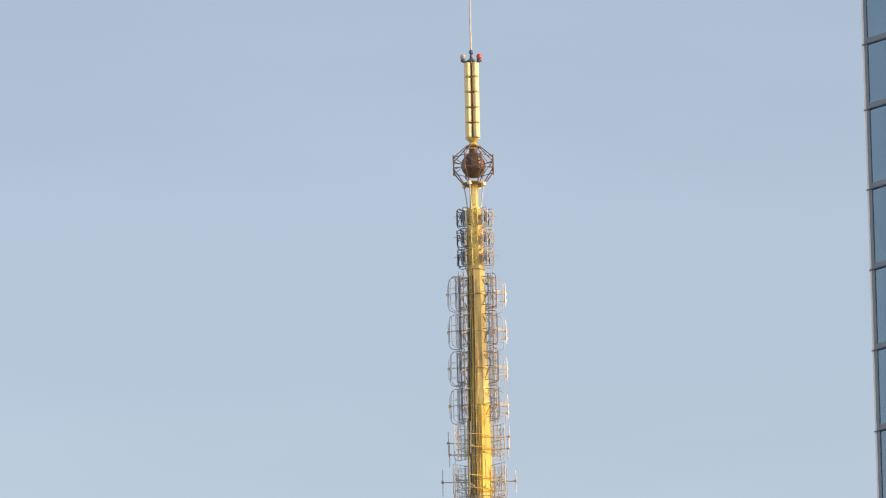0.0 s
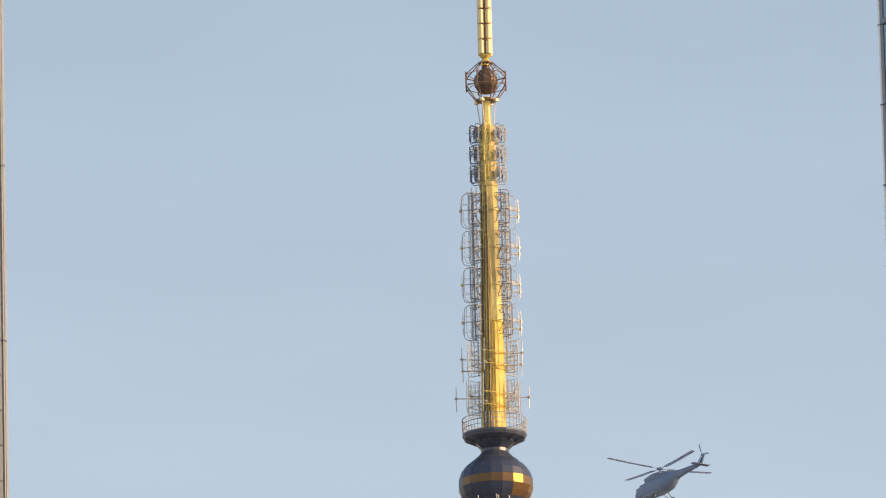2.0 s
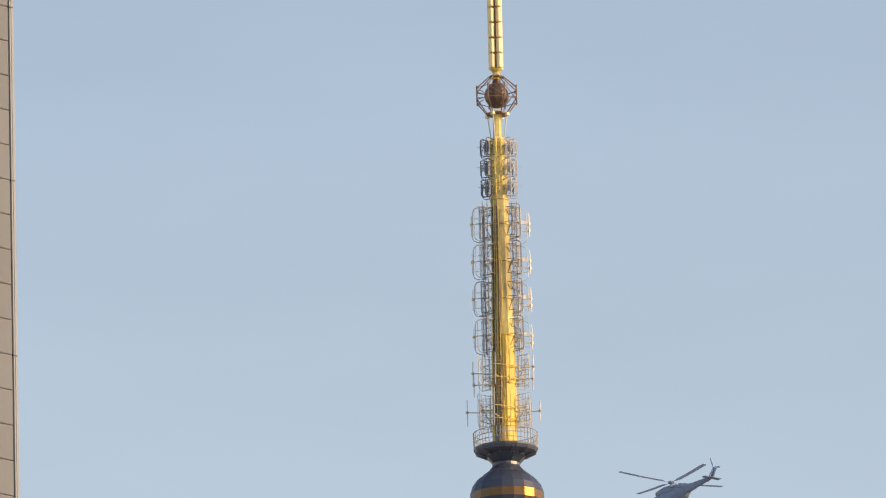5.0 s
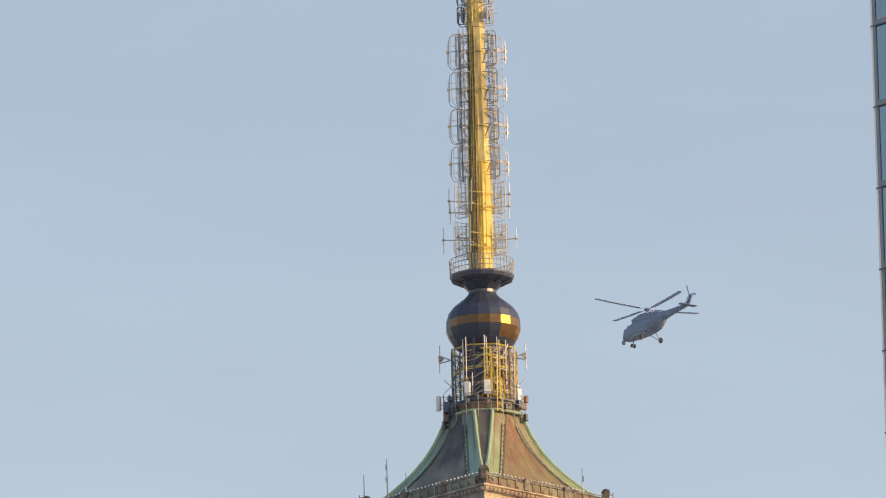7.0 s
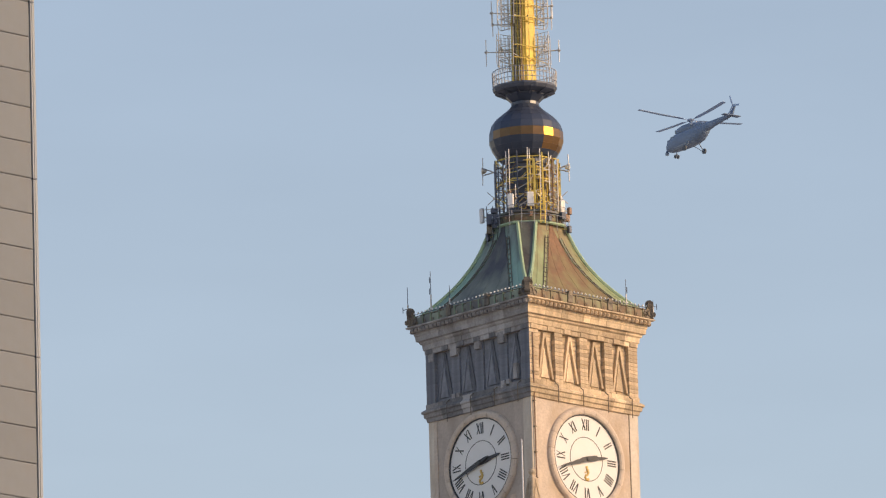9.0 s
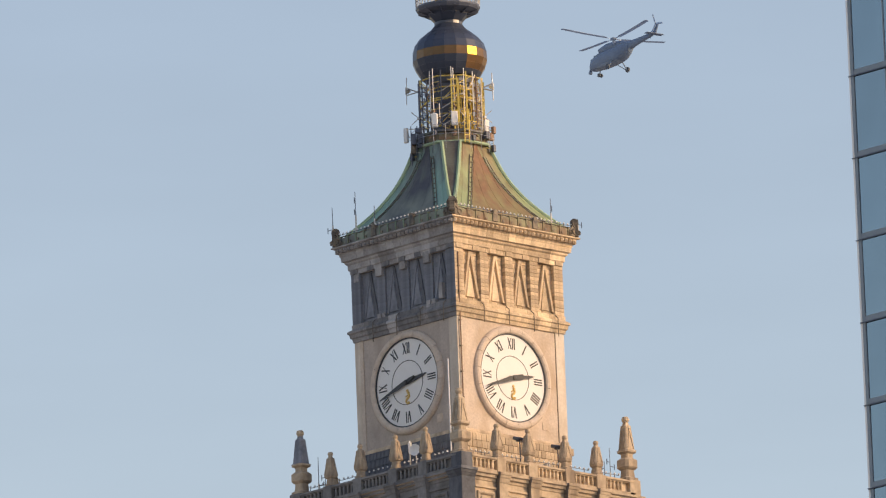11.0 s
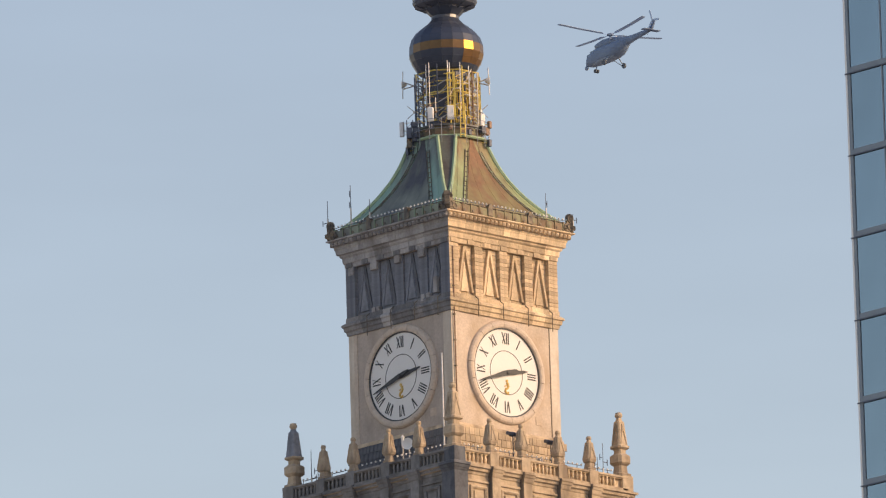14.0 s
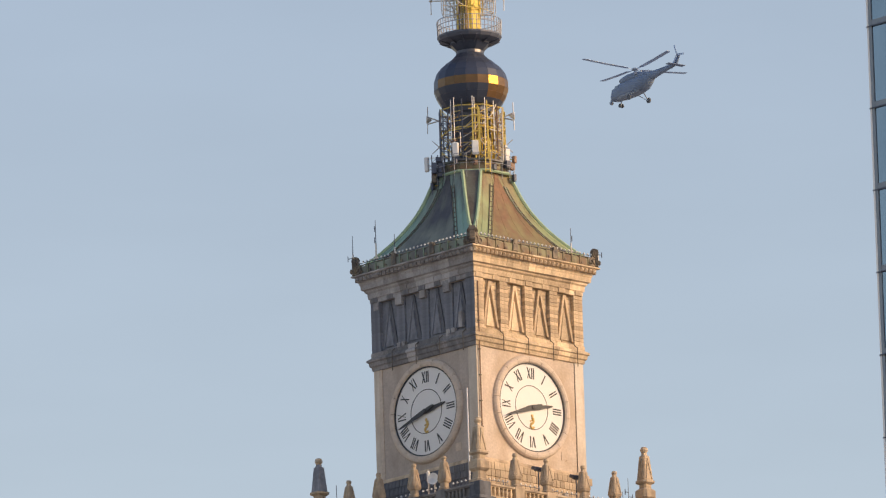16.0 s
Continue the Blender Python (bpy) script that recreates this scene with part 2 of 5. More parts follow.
def box(bm, lo, hi, m=None, bevel=0.0):
    vs = [bm.verts.new(Vector((x, y, z))) for z in (lo[2], hi[2]) for y in (lo[1], hi[1]) for x in (lo[0], hi[0])]
    fs = [bm.faces.new([vs[i] for i in q]) for q in ((0, 2, 3, 1), (4, 5, 7, 6), (0, 1, 5, 4), (2, 6, 7, 3), (0, 4, 6, 2), (1, 3, 7, 5))]
    if m is not None:
        for v in vs:
            v.co = m @ v.co
    if bevel:
        bmesh.ops.bevel(bm, geom=list({e for f in fs for e in f.edges}), offset=bevel, segments=1, affect="EDGES")
    return bm


def bar(bm, a, b, r, r2=None, seg=6):
    a, b = Vector(a), Vector(b)
    r2 = r if r2 is None else r2
    d = (b - a).normalized()
    u = d.orthogonal().normalized()
    w = d.cross(u)
    ring = [[bm.verts.new(c + (u * math.cos(t) + w * math.sin(t)) * rr) for t in (2 * math.pi * k / seg for k in range(seg))] for c, rr in ((a, r), (b, r2))]
    for k in range(seg):
        bm.faces.new((ring[0][k], ring[0][(k + 1) % seg], ring[1][(k + 1) % seg], ring[1][k]))
    bm.faces.new(ring[0][::-1])
    bm.faces.new(ring[1])
    return bm


def chain(bm, pts, r, seg=6):
    """A bent pipe through the points; closed when the last is the first again."""
    pts = [Vector(p) for p in pts]
    closed = (pts[0] - pts[-1]).length < 1e-6
    if closed:
        pts = pts[:-1]
    n = len(pts)
    loops, u = [], None
    for k, p in enumerate(pts):
        a = pts[k - 1] if k or closed else p
        b = pts[(k + 1) % n] if k < n - 1 or closed else p
        d = (b - a).normalized()
        u = d.orthogonal().normalized() if u is None else (u - d * u.dot(d)).normalized()
        w = d.cross(u)
        loops.append([p + (u * math.cos(t) + w * math.sin(t)) * r for t in (2 * math.pi * i / seg for i in range(seg))])
    return rings(bm, loops, closed)


def rings(bm, loops, close=False):
    """Skin over loops of equally many points, capped at both ends unless closed on itself."""
    vs = [[bm.verts.new(Vector(p)) for p in loop] for loop in loops]
    n = len(vs[0])
    pairs = list(zip(vs, vs[1:])) + ([(vs[-1], vs[0])] if close else [])
    for a, b in pairs:
        for k in range(n):
            bm.faces.new((a[k], a[(k + 1) % n], b[(k + 1) % n], b[k]))
    if not close:
        bm.faces.new(vs[0][::-1])
        bm.faces.new(vs[-1])
    return bm


def square(h, z):
    return [(-h, -h, z), (h, -h, z), (h, h, z), (-h, h, z)]


def circle(r, z, seg=32, turn=0.0, cx=0.0, cy=0.0):
    return [(cx + r * math.cos(turn + 2 * math.pi * k / seg), cy + r * math.sin(turn + 2 * math.pi * k / seg), z) for k in range(seg)]


def lathe(bm, profile, seg=32, turn=0.0):
    return rings(bm, [circle(r, z, seg, turn) for r, z in profile])


def stack(bm, profile):
    return rings(bm, [square(h, z) for h, z in profile])


B = bmesh.new
# the four sides of a square tower: a side's own x runs along it, its -y points outwards
SIDES = [pose(0, 0, Z0, 0, 0, a) for a in (0, -90, 180, 90)]     # south, west, north, east
SOUTH, WEST = SIDES[0], SIDES[1]

# ================= ground =================
bm = B()
bmesh.ops.create_grid(bm, x_segments=8, y_segments=8, size=4500)
tagged(part("ground", bm, GROUND), "grey paved city ground reaching to the horizon", "ground", kind="structure")

# ================= clock tower =================
tower = thing("clock_tower", pose(0, 0, 0), "square limestone clock tower with a green copper roof", "tower")


def up(profile):
    return [(h, z + Z0) for h, z in profile]


part("lower_shaft", stack(B(), up([(8.3, -Z0), (8.3, -13.0)])), STONE, tower, "plain limestone shaft")
# second stones below put shade into the west and north faces
part_sides("upper_stage", stack(B(), up([(8.3, -13.0), (8.3, -8.55), (8.36, -8.5), (8.40, -8.32), (8.56, -8.28), (8.6, -8.1), (8.74, -8.06), (8.74, -7.92), (8.5, -7.86), (8.3, -7.82), (4.9, -7.8)])), STAINED, WEATHERSHADE, tower)
part_sides("clock_storey", stack(B(), up([(5.03, -7.8), (5.03, 3.72)])), RENDERED, SHADERENDER, tower, "smooth buff rendered wall")
part_sides("attic", stack(B(), up([(4.8, 4.6), (4.8, 8.8)])), STONE, SOOTSHADE, tower)
LEDGE = [(5.0, 3.72), (5.16, 3.74), (5.2, 3.98), (5.3, 4.05), (5.34, 4.3), (5.44, 4.36), (5.44, 4.5), (5.3, 4.6), (5.2, 4.66), (5.2, 4.98), (5.0, 5.0)]
CORNICE = [(5.0, 8.5), (5.18, 8.52), (5.2, 8.8), (5.28, 8.86), (5.3, 9.2), (5.42, 9.3), (5.45, 9.42), (5.6, 9.48), (5.64, 9.8), (5.68, 9.86), (5.7, 9.95), (5.72, 10.3), (6.02, 10.38), (6.09, 10.42), (6.09, 10.5), (5.9, 10.56), (5.0, 10.56)]


def course(name, profile, cuts, tilt=0.0):
    """A moulded course round the tower, of separate stones mitred at the corners."""
    dice = random.Random(len(profile))
    for s, side in enumerate(SIDES):
        us = [None] + [-4.7 + 9.4 * (k + dice.uniform(-0.12, 0.12)) / cuts for k in range(1, cuts)] + [None]
        for k in range(len(us) - 1):
            a, b, g = us[k], us[k + 1], 0.008
            out = dice.uniform(-0.012, 0.012)
            lo = [side @ Vector((-h if a is None else a + g, -h + (out if 0 < k < len(us) - 2 else 0), z)) for h, z in profile]
            hi = [side @ Vector((h if b is None else b - g, -h + (out if 0 < k < len(us) - 2 else 0), z)) for h, z in profile]
            # west and north stones are greyer, with shade put into their colour
            part(name, rings(B(), [lo, hi]), (SHADEBLOCK if name == "cornice_stone" or k % 3 == 0 else LEDGEGREY) if s in (1, 2) else BLOCK, tower)


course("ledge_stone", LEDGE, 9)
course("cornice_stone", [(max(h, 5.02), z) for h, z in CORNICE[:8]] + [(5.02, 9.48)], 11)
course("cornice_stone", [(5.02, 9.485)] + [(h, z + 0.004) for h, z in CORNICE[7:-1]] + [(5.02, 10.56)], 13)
part("cornice_core", stack(B(), up([(5.01, 3.72), (5.01, 4.62)])), STONE, tower)
part("eaves_core", stack(B(), up([(5.01, 8.55), (5.01, 10.55)])), STONE, tower)

# bell-cast copper roof: square at the eaves, its corners cut off towards the top
ROOF = [(11.2, 7.6, 0.02), (11.9, 6.6, 0.1), (12.45, 5.88, 0.18), (13.0, 5.25, 0.27), (13.55, 4.7, 0.33), (14.5, 3.9, 0.42), (15.5, 3.28, 0.51), (16.7, 2.72, 0.6), (17.2, 2.6, 0.64)]


def roof_at(z):
    zs = [a[0] for a in ROOF]
    return tuple(float(np.interp(z, zs, [a[k] for a in ROOF])) for k in (1, 2))


def roof_loop(z, grow=0.0):
    L, w = roof_at(z)
    h = (L + w) / math.sqrt(2) + grow
    c = w * math.sqrt(2)
    return [(-h + c, -h, z + Z0), (h - c, -h, z + Z0), (h, -h + c, z + Z0), (h, h - c, z + Z0), (h - c, h, z + Z0), (-h + c, h, z + Z0), (-h, h - c, z + Z0), (-h, -h + c, z + Z0)]


ZS = [10.56] + list(np.linspace(11.2, 17.15, 14))
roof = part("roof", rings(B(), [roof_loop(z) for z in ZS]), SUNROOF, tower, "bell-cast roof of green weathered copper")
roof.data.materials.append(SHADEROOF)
# west and north faces take the copy with shade painted in
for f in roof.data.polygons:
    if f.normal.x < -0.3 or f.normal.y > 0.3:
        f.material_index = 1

# ---------------- tower: attic ----------------
def put(ob_mesh, name, parent, m, material=None):
    """Another object on the same mesh, as a part."""
    o = new(name, ob_mesh)
    o.parent = parent
    o.matrix_world = m
    return o


def mesh_of(bm, name, material):
    me = bpy.data.meshes.new(name)
    bmesh.ops.recalc_face_normals(bm, faces=bm.faces[:])
    bm.to_mesh(me)
    bm.free()
    me.materials.append(material)
    return me


def slab_mesh(name, w, d, h, material, bevel=0.02):
    """A block w wide, h high, from its back at y=0 to -d, bevelled in front."""
    bm = B()
    b = bevel
    rings(bm, [[(-w / 2, 0, -h / 2), (w / 2, 0, -h / 2), (w / 2, 0, h / 2), (-w / 2, 0, h / 2)],
               [(-w / 2, -d + b, -h / 2), (w / 2, -d + b, -h / 2), (w / 2, -d + b, h / 2), (-w / 2, -d + b, h / 2)],
               [(-w / 2 + b, -d, -h / 2 + b), (w / 2 - b, -d, -h / 2 + b), (w / 2 - b, -d, h / 2 - b), (-w / 2 + b, -d, h / 2 - b)]])
    return mesh_of(bm, name, material)


T = Matrix.Translation
rng = random.Random(4)
PIL = (-4.72, -2.37, 0.0, 2.37, 4.72)
for s, side in enumerate(SIDES):
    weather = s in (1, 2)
    # on the west and north attic this holds both soot and painted shade
    stone = SOOTSHADE if weather else BLOCK
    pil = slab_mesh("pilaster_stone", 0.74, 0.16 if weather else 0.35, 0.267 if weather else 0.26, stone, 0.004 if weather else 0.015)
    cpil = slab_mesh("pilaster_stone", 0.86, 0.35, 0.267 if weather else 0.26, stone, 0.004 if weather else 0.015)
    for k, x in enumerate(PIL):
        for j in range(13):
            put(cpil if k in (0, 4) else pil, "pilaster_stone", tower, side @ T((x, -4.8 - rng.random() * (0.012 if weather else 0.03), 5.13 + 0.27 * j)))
    # tall inverted-V reliefs between the pilasters
    bm = B()
    for sx in ((-1,) if weather else (-1, 1)):
        a, b = Vector((sx * 0.05, 0, 3.2)), Vector((sx * 0.66, 0, 0.0))
        for lo, hi, y in ((0.0, 0.17, -0.08 if weather else -0.24),):
            rings(bm, [[(a.x - sx * hi / 2, 0.02, a.z), (a.x + sx * hi / 2, 0.02, a.z), (b.x + sx * hi / 2, 0.02, b.z), (b.x - sx * hi / 2, 0.02, b.z)],
                       [(a.x - sx * hi / 2, y, a.z), (a.x + sx * hi / 2, y, a.z), (b.x + sx * hi / 2, y, b.z), (b.x - sx * hi / 2, y, b.z)]])
    vee = mesh_of(bm, "inverted_v_relief", stone)
    # near-black right leg paints the shadow line of the relief
    leg = mesh_of(rings(B(), [[(-0.04, y, 3.2), (0.16, y, 3.2), (0.78, y, 0.0), (0.54, y, 0.0)] for y in (0.02, -0.12)]), "inverted_v_relief", SOOTSHADEBLACK)
    bm = B()
    rings(bm, [[(-0.42, 0, 0), (0.42, 0, 0), (0.06, 0, 2.2), (-0.06, 0, 2.2)], [(-0.36, -0.11, 0.03), (0.36, -0.11, 0.03), (0.04, -0.11, 2.0), (-0.04, -0.11, 2.0)]])
    tongue = mesh_of(bm, "relief_tongue", stone)
    for k in range(4):
        x = (PIL[k] + PIL[k + 1]) / 2
        put(vee, "inverted_v_relief", tower, side @ T((x, -4.82, 5.22)))
        if weather:
            put(leg, "inverted_v_relief", tower, side @ T((x, -4.82, 5.22)))
        put(tongue, "relief_tongue", tower, side @ T((x, -4.84, 5.24)))
        if s < 2:
            for j in range(11):
                n = 4 if j % 2 else 3
                w = 1.5 / n
                blk = slab_mesh("stone_block", w - (0.004 if weather else 0.02), 0.06, 0.317 if weather else 0.305, stone, 0.003 if weather else 0.012)
                for i in range(n):
                    put(blk, "stone_block", tower, side @ T((x - 0.75 + w * (i + 0.5), -4.79 - rng.random() * (0.01 if weather else 0.035), 5.15 + 0.32 * j)))
    for x in (-2.82, -0.45, 1.92, 4.22):
        zb = 2.9 + 0.5 * rng.random()
        bm = B()
        bar(bm, side @ Vector((x, -5.475, 4.72)), side @ Vector((x, -5.475, zb + 0.3)), 0.034)
        bar(bm, side @ Vector((x, -5.15, 4.98)), side @ Vector((x, -5.475, 4.72)), 0.034)
        part("water_spout", bm, ORNCU, tower, "dark iron rainwater spout")
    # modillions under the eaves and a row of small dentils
    # modillions and frieze also switch to the shade-toned stone on those sides
    mod = slab_mesh("modillion", 0.31, 0.36, 0.28, SHADEBLOCK if weather else BLOCK, 0.09)
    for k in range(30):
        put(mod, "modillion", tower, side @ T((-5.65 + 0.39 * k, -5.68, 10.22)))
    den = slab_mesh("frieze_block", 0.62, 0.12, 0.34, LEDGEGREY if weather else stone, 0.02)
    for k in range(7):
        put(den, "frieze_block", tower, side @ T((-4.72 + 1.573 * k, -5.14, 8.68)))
    # ashlar at the foot of the clock storey
    if s < 2:
        blks, greys = ([slab_mesh("stone_block", w, 0.1, 0.5, m, 0.02) for w in (0.3, 0.38, 0.47)] for m in (SOOTSHADEBLACK if weather else FOOT, LEDGEGREY))
        for j in range(6):
            x = -5.25 + 0.2 * (j % 2)
            while x < 5.0:
                q = rng.randrange(3)
                w = (0.3, 0.38, 0.47)[q]
                put((greys if weather and x + rng.uniform(-0.8, 0.8) > 2.4 - 0.25 * j else blks)[q], "stone_block", tower, side @ T((x + w / 2, -5.22 - rng.random() * 0.025, -7.2 + 0.52 * j)))
                x += w + 0.02
    # rendered corner strips and the shallow panel between them
    part("corner_strip", box(B(), (4.28, -5.09, -4.0), (5.09, -4.6, 3.72), side), PALESTRIP, tower, "paler corner strip")
    part("corner_strip", box(B(), (-5.085, -5.085, -4.0), (-4.28, -4.6, 3.72), side), RENDERED, tower)
    part("strip_joint", box(B(), (4.24, -5.05, -4.0), (4.276, -4.98, 3.72), side), ORNCU, tower)
    part("wall_hatch", box(B(), (2.75, -5.06, -3.3), (3.3, -5.0, -2.75), side), RENDERED, tower)
pipe = thing("downpipe", SOUTH @ T((-4.86, -5.2, -4.2)), "rust-brown rainwater pipe down a tower corner", "downpipe")
part("pipe", bar(B(), (0, 0, 0), (0, 0, 12.4), 0.05, seg=8), RUSTY, pipe)
for z in (0.4, 2.2, 4.0, 5.8, 7.6, 9.6, 11.4):
    part("pipe_clip", box(B(), (-0.08, -0.06, z), (0.08, 0.2, z + 0.07)), ORNCU, pipe)
# pale stones let into the blackened weather side
for u, z, w, h in ((3.7, 5.75, 0.34, 1.1), (2.45, 5.05, 0.36, 0.5), (2.95, 5.05, 0.34, 0.5), (-2.45, 5.06, 0.34, 0.45), (-2.0, 5.07, 0.3, 0.45), (-4.6, 8.25, 0.5, 0.6), (-2.37, 8.3, 0.62, 0.7), (0.0, 8.35, 0.55, 0.75), (2.37, 8.35, 0.62, 0.8)):
    part("repair_stone", box(B(), (u - w / 2, -5.2, z - h / 2), (u + w / 2, -4.9, z + h / 2), WEST, 0.015), SHADEBLOCK, tower, "paler replacement stone")
part("foot_course", stack(B(), up([(5.22, -7.8), (5.22, -4.2), (5.12, -4.05), (5.0, -4.0)])), STONE, tower)

# ---------------- tower: roof ----------------
def on_roof(side, u, z, lift):
    """A point of the roof's side at u along it (at height z above the clocks), lifted outwards."""
    L, w = roof_at(z)
    return side @ Vector((u, -((L + w) / math.sqrt(2)) - lift, z))


ZR = list(np.linspace(11.25, 17.1, 14))


def ladder_u(z):
    """How far the ladders stand from the middle of a side: they climb straight while the roof curves away."""
    return (0.696 * sum(roof_at(z)) / math.sqrt(2) - 1.15 - 0.055 * (z - 12.28)) / 0.718


ZL = [z for z in ZR if z < 16.4]


for s, side in enumerate(SIDES):
    # broad middle sheet, painted brown for sun or black for shade, and green sheets with raised seams
    bm = B()
    rings(bm, [[on_roof(side, -ladder_u(z) + 0.12, z, 0.0), on_roof(side, ladder_u(z) - 0.12, z, 0.0), on_roof(side, ladder_u(z) - 0.12, z, 0.04), on_roof(side, -ladder_u(z) + 0.12, z, 0.04)] for z in ZR])
    part("middle_sheet", bm, SHADEMID if s in (1, 2) else SUNMID, roof, "tarnished copper sheet darkened for the shaded side" if s in (1, 2) else "tarnished copper sheet browned for the sunlit side")
    for sg in (-1, 1):
        pale = (s, sg) in ((0, -1), (1, 1))
        for off in (0.0, 0.26):
            part("ladder_rail", chain(B(), [on_roof(side, sg * (ladder_u(z) + off), z, 0.06) for z in ZL], 0.03, 4), ORNCU, roof)
        for z in np.arange(11.4, 16.25, 0.42):
            part("ladder_rung", bar(B(), on_roof(side, sg * ladder_u(z), z, 0.07), on_roof(side, sg * (ladder_u(z) + 0.26), z, 0.07), 0.035, seg=4), ORNCU if pale else COPPER, roof)
        bm = B()
        rings(bm, [[on_roof(side, sg * (ladder_u(z) + 0.05), z, 0.0), on_roof(side, sg * (ladder_u(z) + 0.22), z, 0.0), on_roof(side, sg * (ladder_u(z) + 0.22), z, 0.03), on_roof(side, sg * (ladder_u(z) + 0.05), z, 0.03)] for z in ZL])
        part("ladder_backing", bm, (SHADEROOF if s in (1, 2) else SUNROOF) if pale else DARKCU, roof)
    for q in (-0.85, -0.28, 0.05, 0.36, 0.85):
        bm = B()
        for z0, z1 in zip(ZR, ZR[1:]):
            uu = [q * ((sum(roof_at(z))) / math.sqrt(2) - roof_at(z)[1] * 1.41) for z in (z0, z1)]
            bar(bm, on_roof(side, uu[0], z0, 0.04), on_roof(side, uu[1], z1, 0.045), 0.01, seg=4)
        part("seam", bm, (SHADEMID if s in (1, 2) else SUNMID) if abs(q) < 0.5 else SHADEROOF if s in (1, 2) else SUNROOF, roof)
    # the cut-off corner: a dark sheet between two bright ribs
    bm = B()
    loops = []
    for z in ZR:
        a, b = Vector(roof_loop(z)[0]), Vector(roof_loop(z)[7])
        n = Vector((-0.7071, -0.7071, 0))
        loops.append([a, b, b + n * 0.03, a + n * 0.03])
    rings(bm, [[pose(0, 0, 0, 0, 0, 90 * s) @ p for p in l] for l in loops])
    part("corner_sheet", bm, CORNERCU, roof, "black tarnished corner sheet")
    for k in (0, 7):
        bm = B()
        chain(bm, [pose(0, 0, 0, 0, 0, 90 * s) @ Vector(roof_loop(z, 0.02)[k]) for z in ZR], 0.135)
        part("roof_rib", bm, RIBCU, roof, "bright green copper rib")
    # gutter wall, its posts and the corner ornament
    # gutter copper is split into sunny and shaded tones the same way
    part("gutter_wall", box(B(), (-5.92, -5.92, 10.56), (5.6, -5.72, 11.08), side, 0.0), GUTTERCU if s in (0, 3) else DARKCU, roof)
    part("gutter_rail", bar(B(), side @ Vector((-5.8, -5.9, 11.16)), side @ Vector((5.6, -5.9, 11.16)), 0.04, seg=5), ORNCU, roof)
    for x in np.arange(-5.3, 5.6, 0.8):
        part("gutter_post", box(B(), (x - 0.045, -5.97, 10.57), (x + 0.045, -5.7, 11.2), side), GUTTERCU if s in (0, 3) else COPPER, roof)
        part("gutter_boss", bar(B(), side @ Vector((x + 0.2, -5.98, 10.72)), side @ Vector((x + 0.2, -5.9, 10.72)), 0.1, 0.06, 8), ORNCU, roof)
    for x in (-1.9, 1.9):
        bm = B()
        box(bm, (x - 0.24, -6.0, 10.57), (x + 0.24, -5.68, 11.22), side, 0.03)
        bar(bm, side @ Vector((x, -6.03, 11.24)), side @ Vector((x, -5.66, 11.24)), 0.19, seg=12)
        part("gutter_ornament", bm, ORNCU, roof)
    bm = B()
    c = pose(0, 0, Z0, 0, 0, 90 * s) @ T((-5.82, -5.82, 0)) @ pose(0, 0, 0, 0, 0, 45)
    box(bm, (-0.27, -0.2, 10.56), (0.27, 0.2, 11.55), c, 0.04)
    bar(bm, c @ Vector((0, -0.22, 11.55)), c @ Vector((0, 0.22, 11.55)), 0.3, seg=14)
    bar(bm, c @ Vector((0, -0.27, 11.55)), c @ Vector((0, 0.27, 11.55)), 0.17, seg=10)
    bar(bm, c @ Vector((-0.3, -0.2, 10.85)), c @ Vector((-0.3, 0.24, 10.85)), 0.13, seg=10)
    bar(bm, c @ Vector((0.3, -0.2, 10.85)), c @ Vector((0.3, 0.24, 10.85)), 0.13, seg=10)
    part("corner_ornament", bm, ORNCU, roof, "scrolled copper corner ornament")
    for sg in (-1, 1):      # pierced scroll plates running back from the corner
        bm = B()
        outline = [(0.0, 0.0), (0.0, 1.1), (0.1, 1.24), (0.3, 1.2), (0.46, 0.92), (0.56, 0.6), (0.8, 0.46), (0.88, 0.0)]
        rings(bm, [[side @ Vector((sg * (5.98 - u), y, 10.57 + v)) for u, v in outline] for y in (-5.98, -5.84)])
        for u, v, r in ((0.25, 0.88, 0.22), (0.3, 0.36, 0.2), (0.68, 0.24, 0.17)):
            chain(bm, [side @ Vector((sg * (5.98 - u) + r * math.cos(q * math.pi / 6), -6.0, 10.57 + v + r * math.sin(q * math.pi / 6))) for q in range(13)], 0.045, 5)
        part("scroll_plate", bm, ORNCU, roof)

# ---------------- clocks ----------------
def numeral(bm, text, height=0.78):
    """Roman numeral strokes, standing on y=0 and centred on x=0, thick and thin as cut letters are."""
    adv = {"I": 0.17, "V": 0.40, "X": 0.40}
    x = -sum(adv[c] for c in text) / 2

    def stroke(x0, y0, x1, y1, w):
        rings(bm, [[(x0 - w / 2, y0, 0), (x0 + w / 2, y0, 0), (x1 + w / 2, y1, 0), (x1 - w / 2, y1, 0)],
                   [(x0 - w / 2, y0, 0.03), (x0 + w / 2, y0, 0.03), (x1 + w / 2, y1, 0.03), (x1 - w / 2, y1, 0.03)]])

    for c in text:
        m = x + adv[c] / 2
        if c == "I":
            stroke(m, 0, m, height, 0.085)
        elif c == "V":
            stroke(m - 0.14, height, m, 0, 0.09)
            stroke(m + 0.14, height, m + 0.01, 0, 0.045)
        else:
            stroke(m - 0.14, height, m + 0.14, 0, 0.09)
            stroke(m + 0.14, height, m - 0.14, 0, 0.045)
        x += adv[c]
    return bm


NUMERALS = "XII I II III IIII V VI VII VIII IX X XI".split()


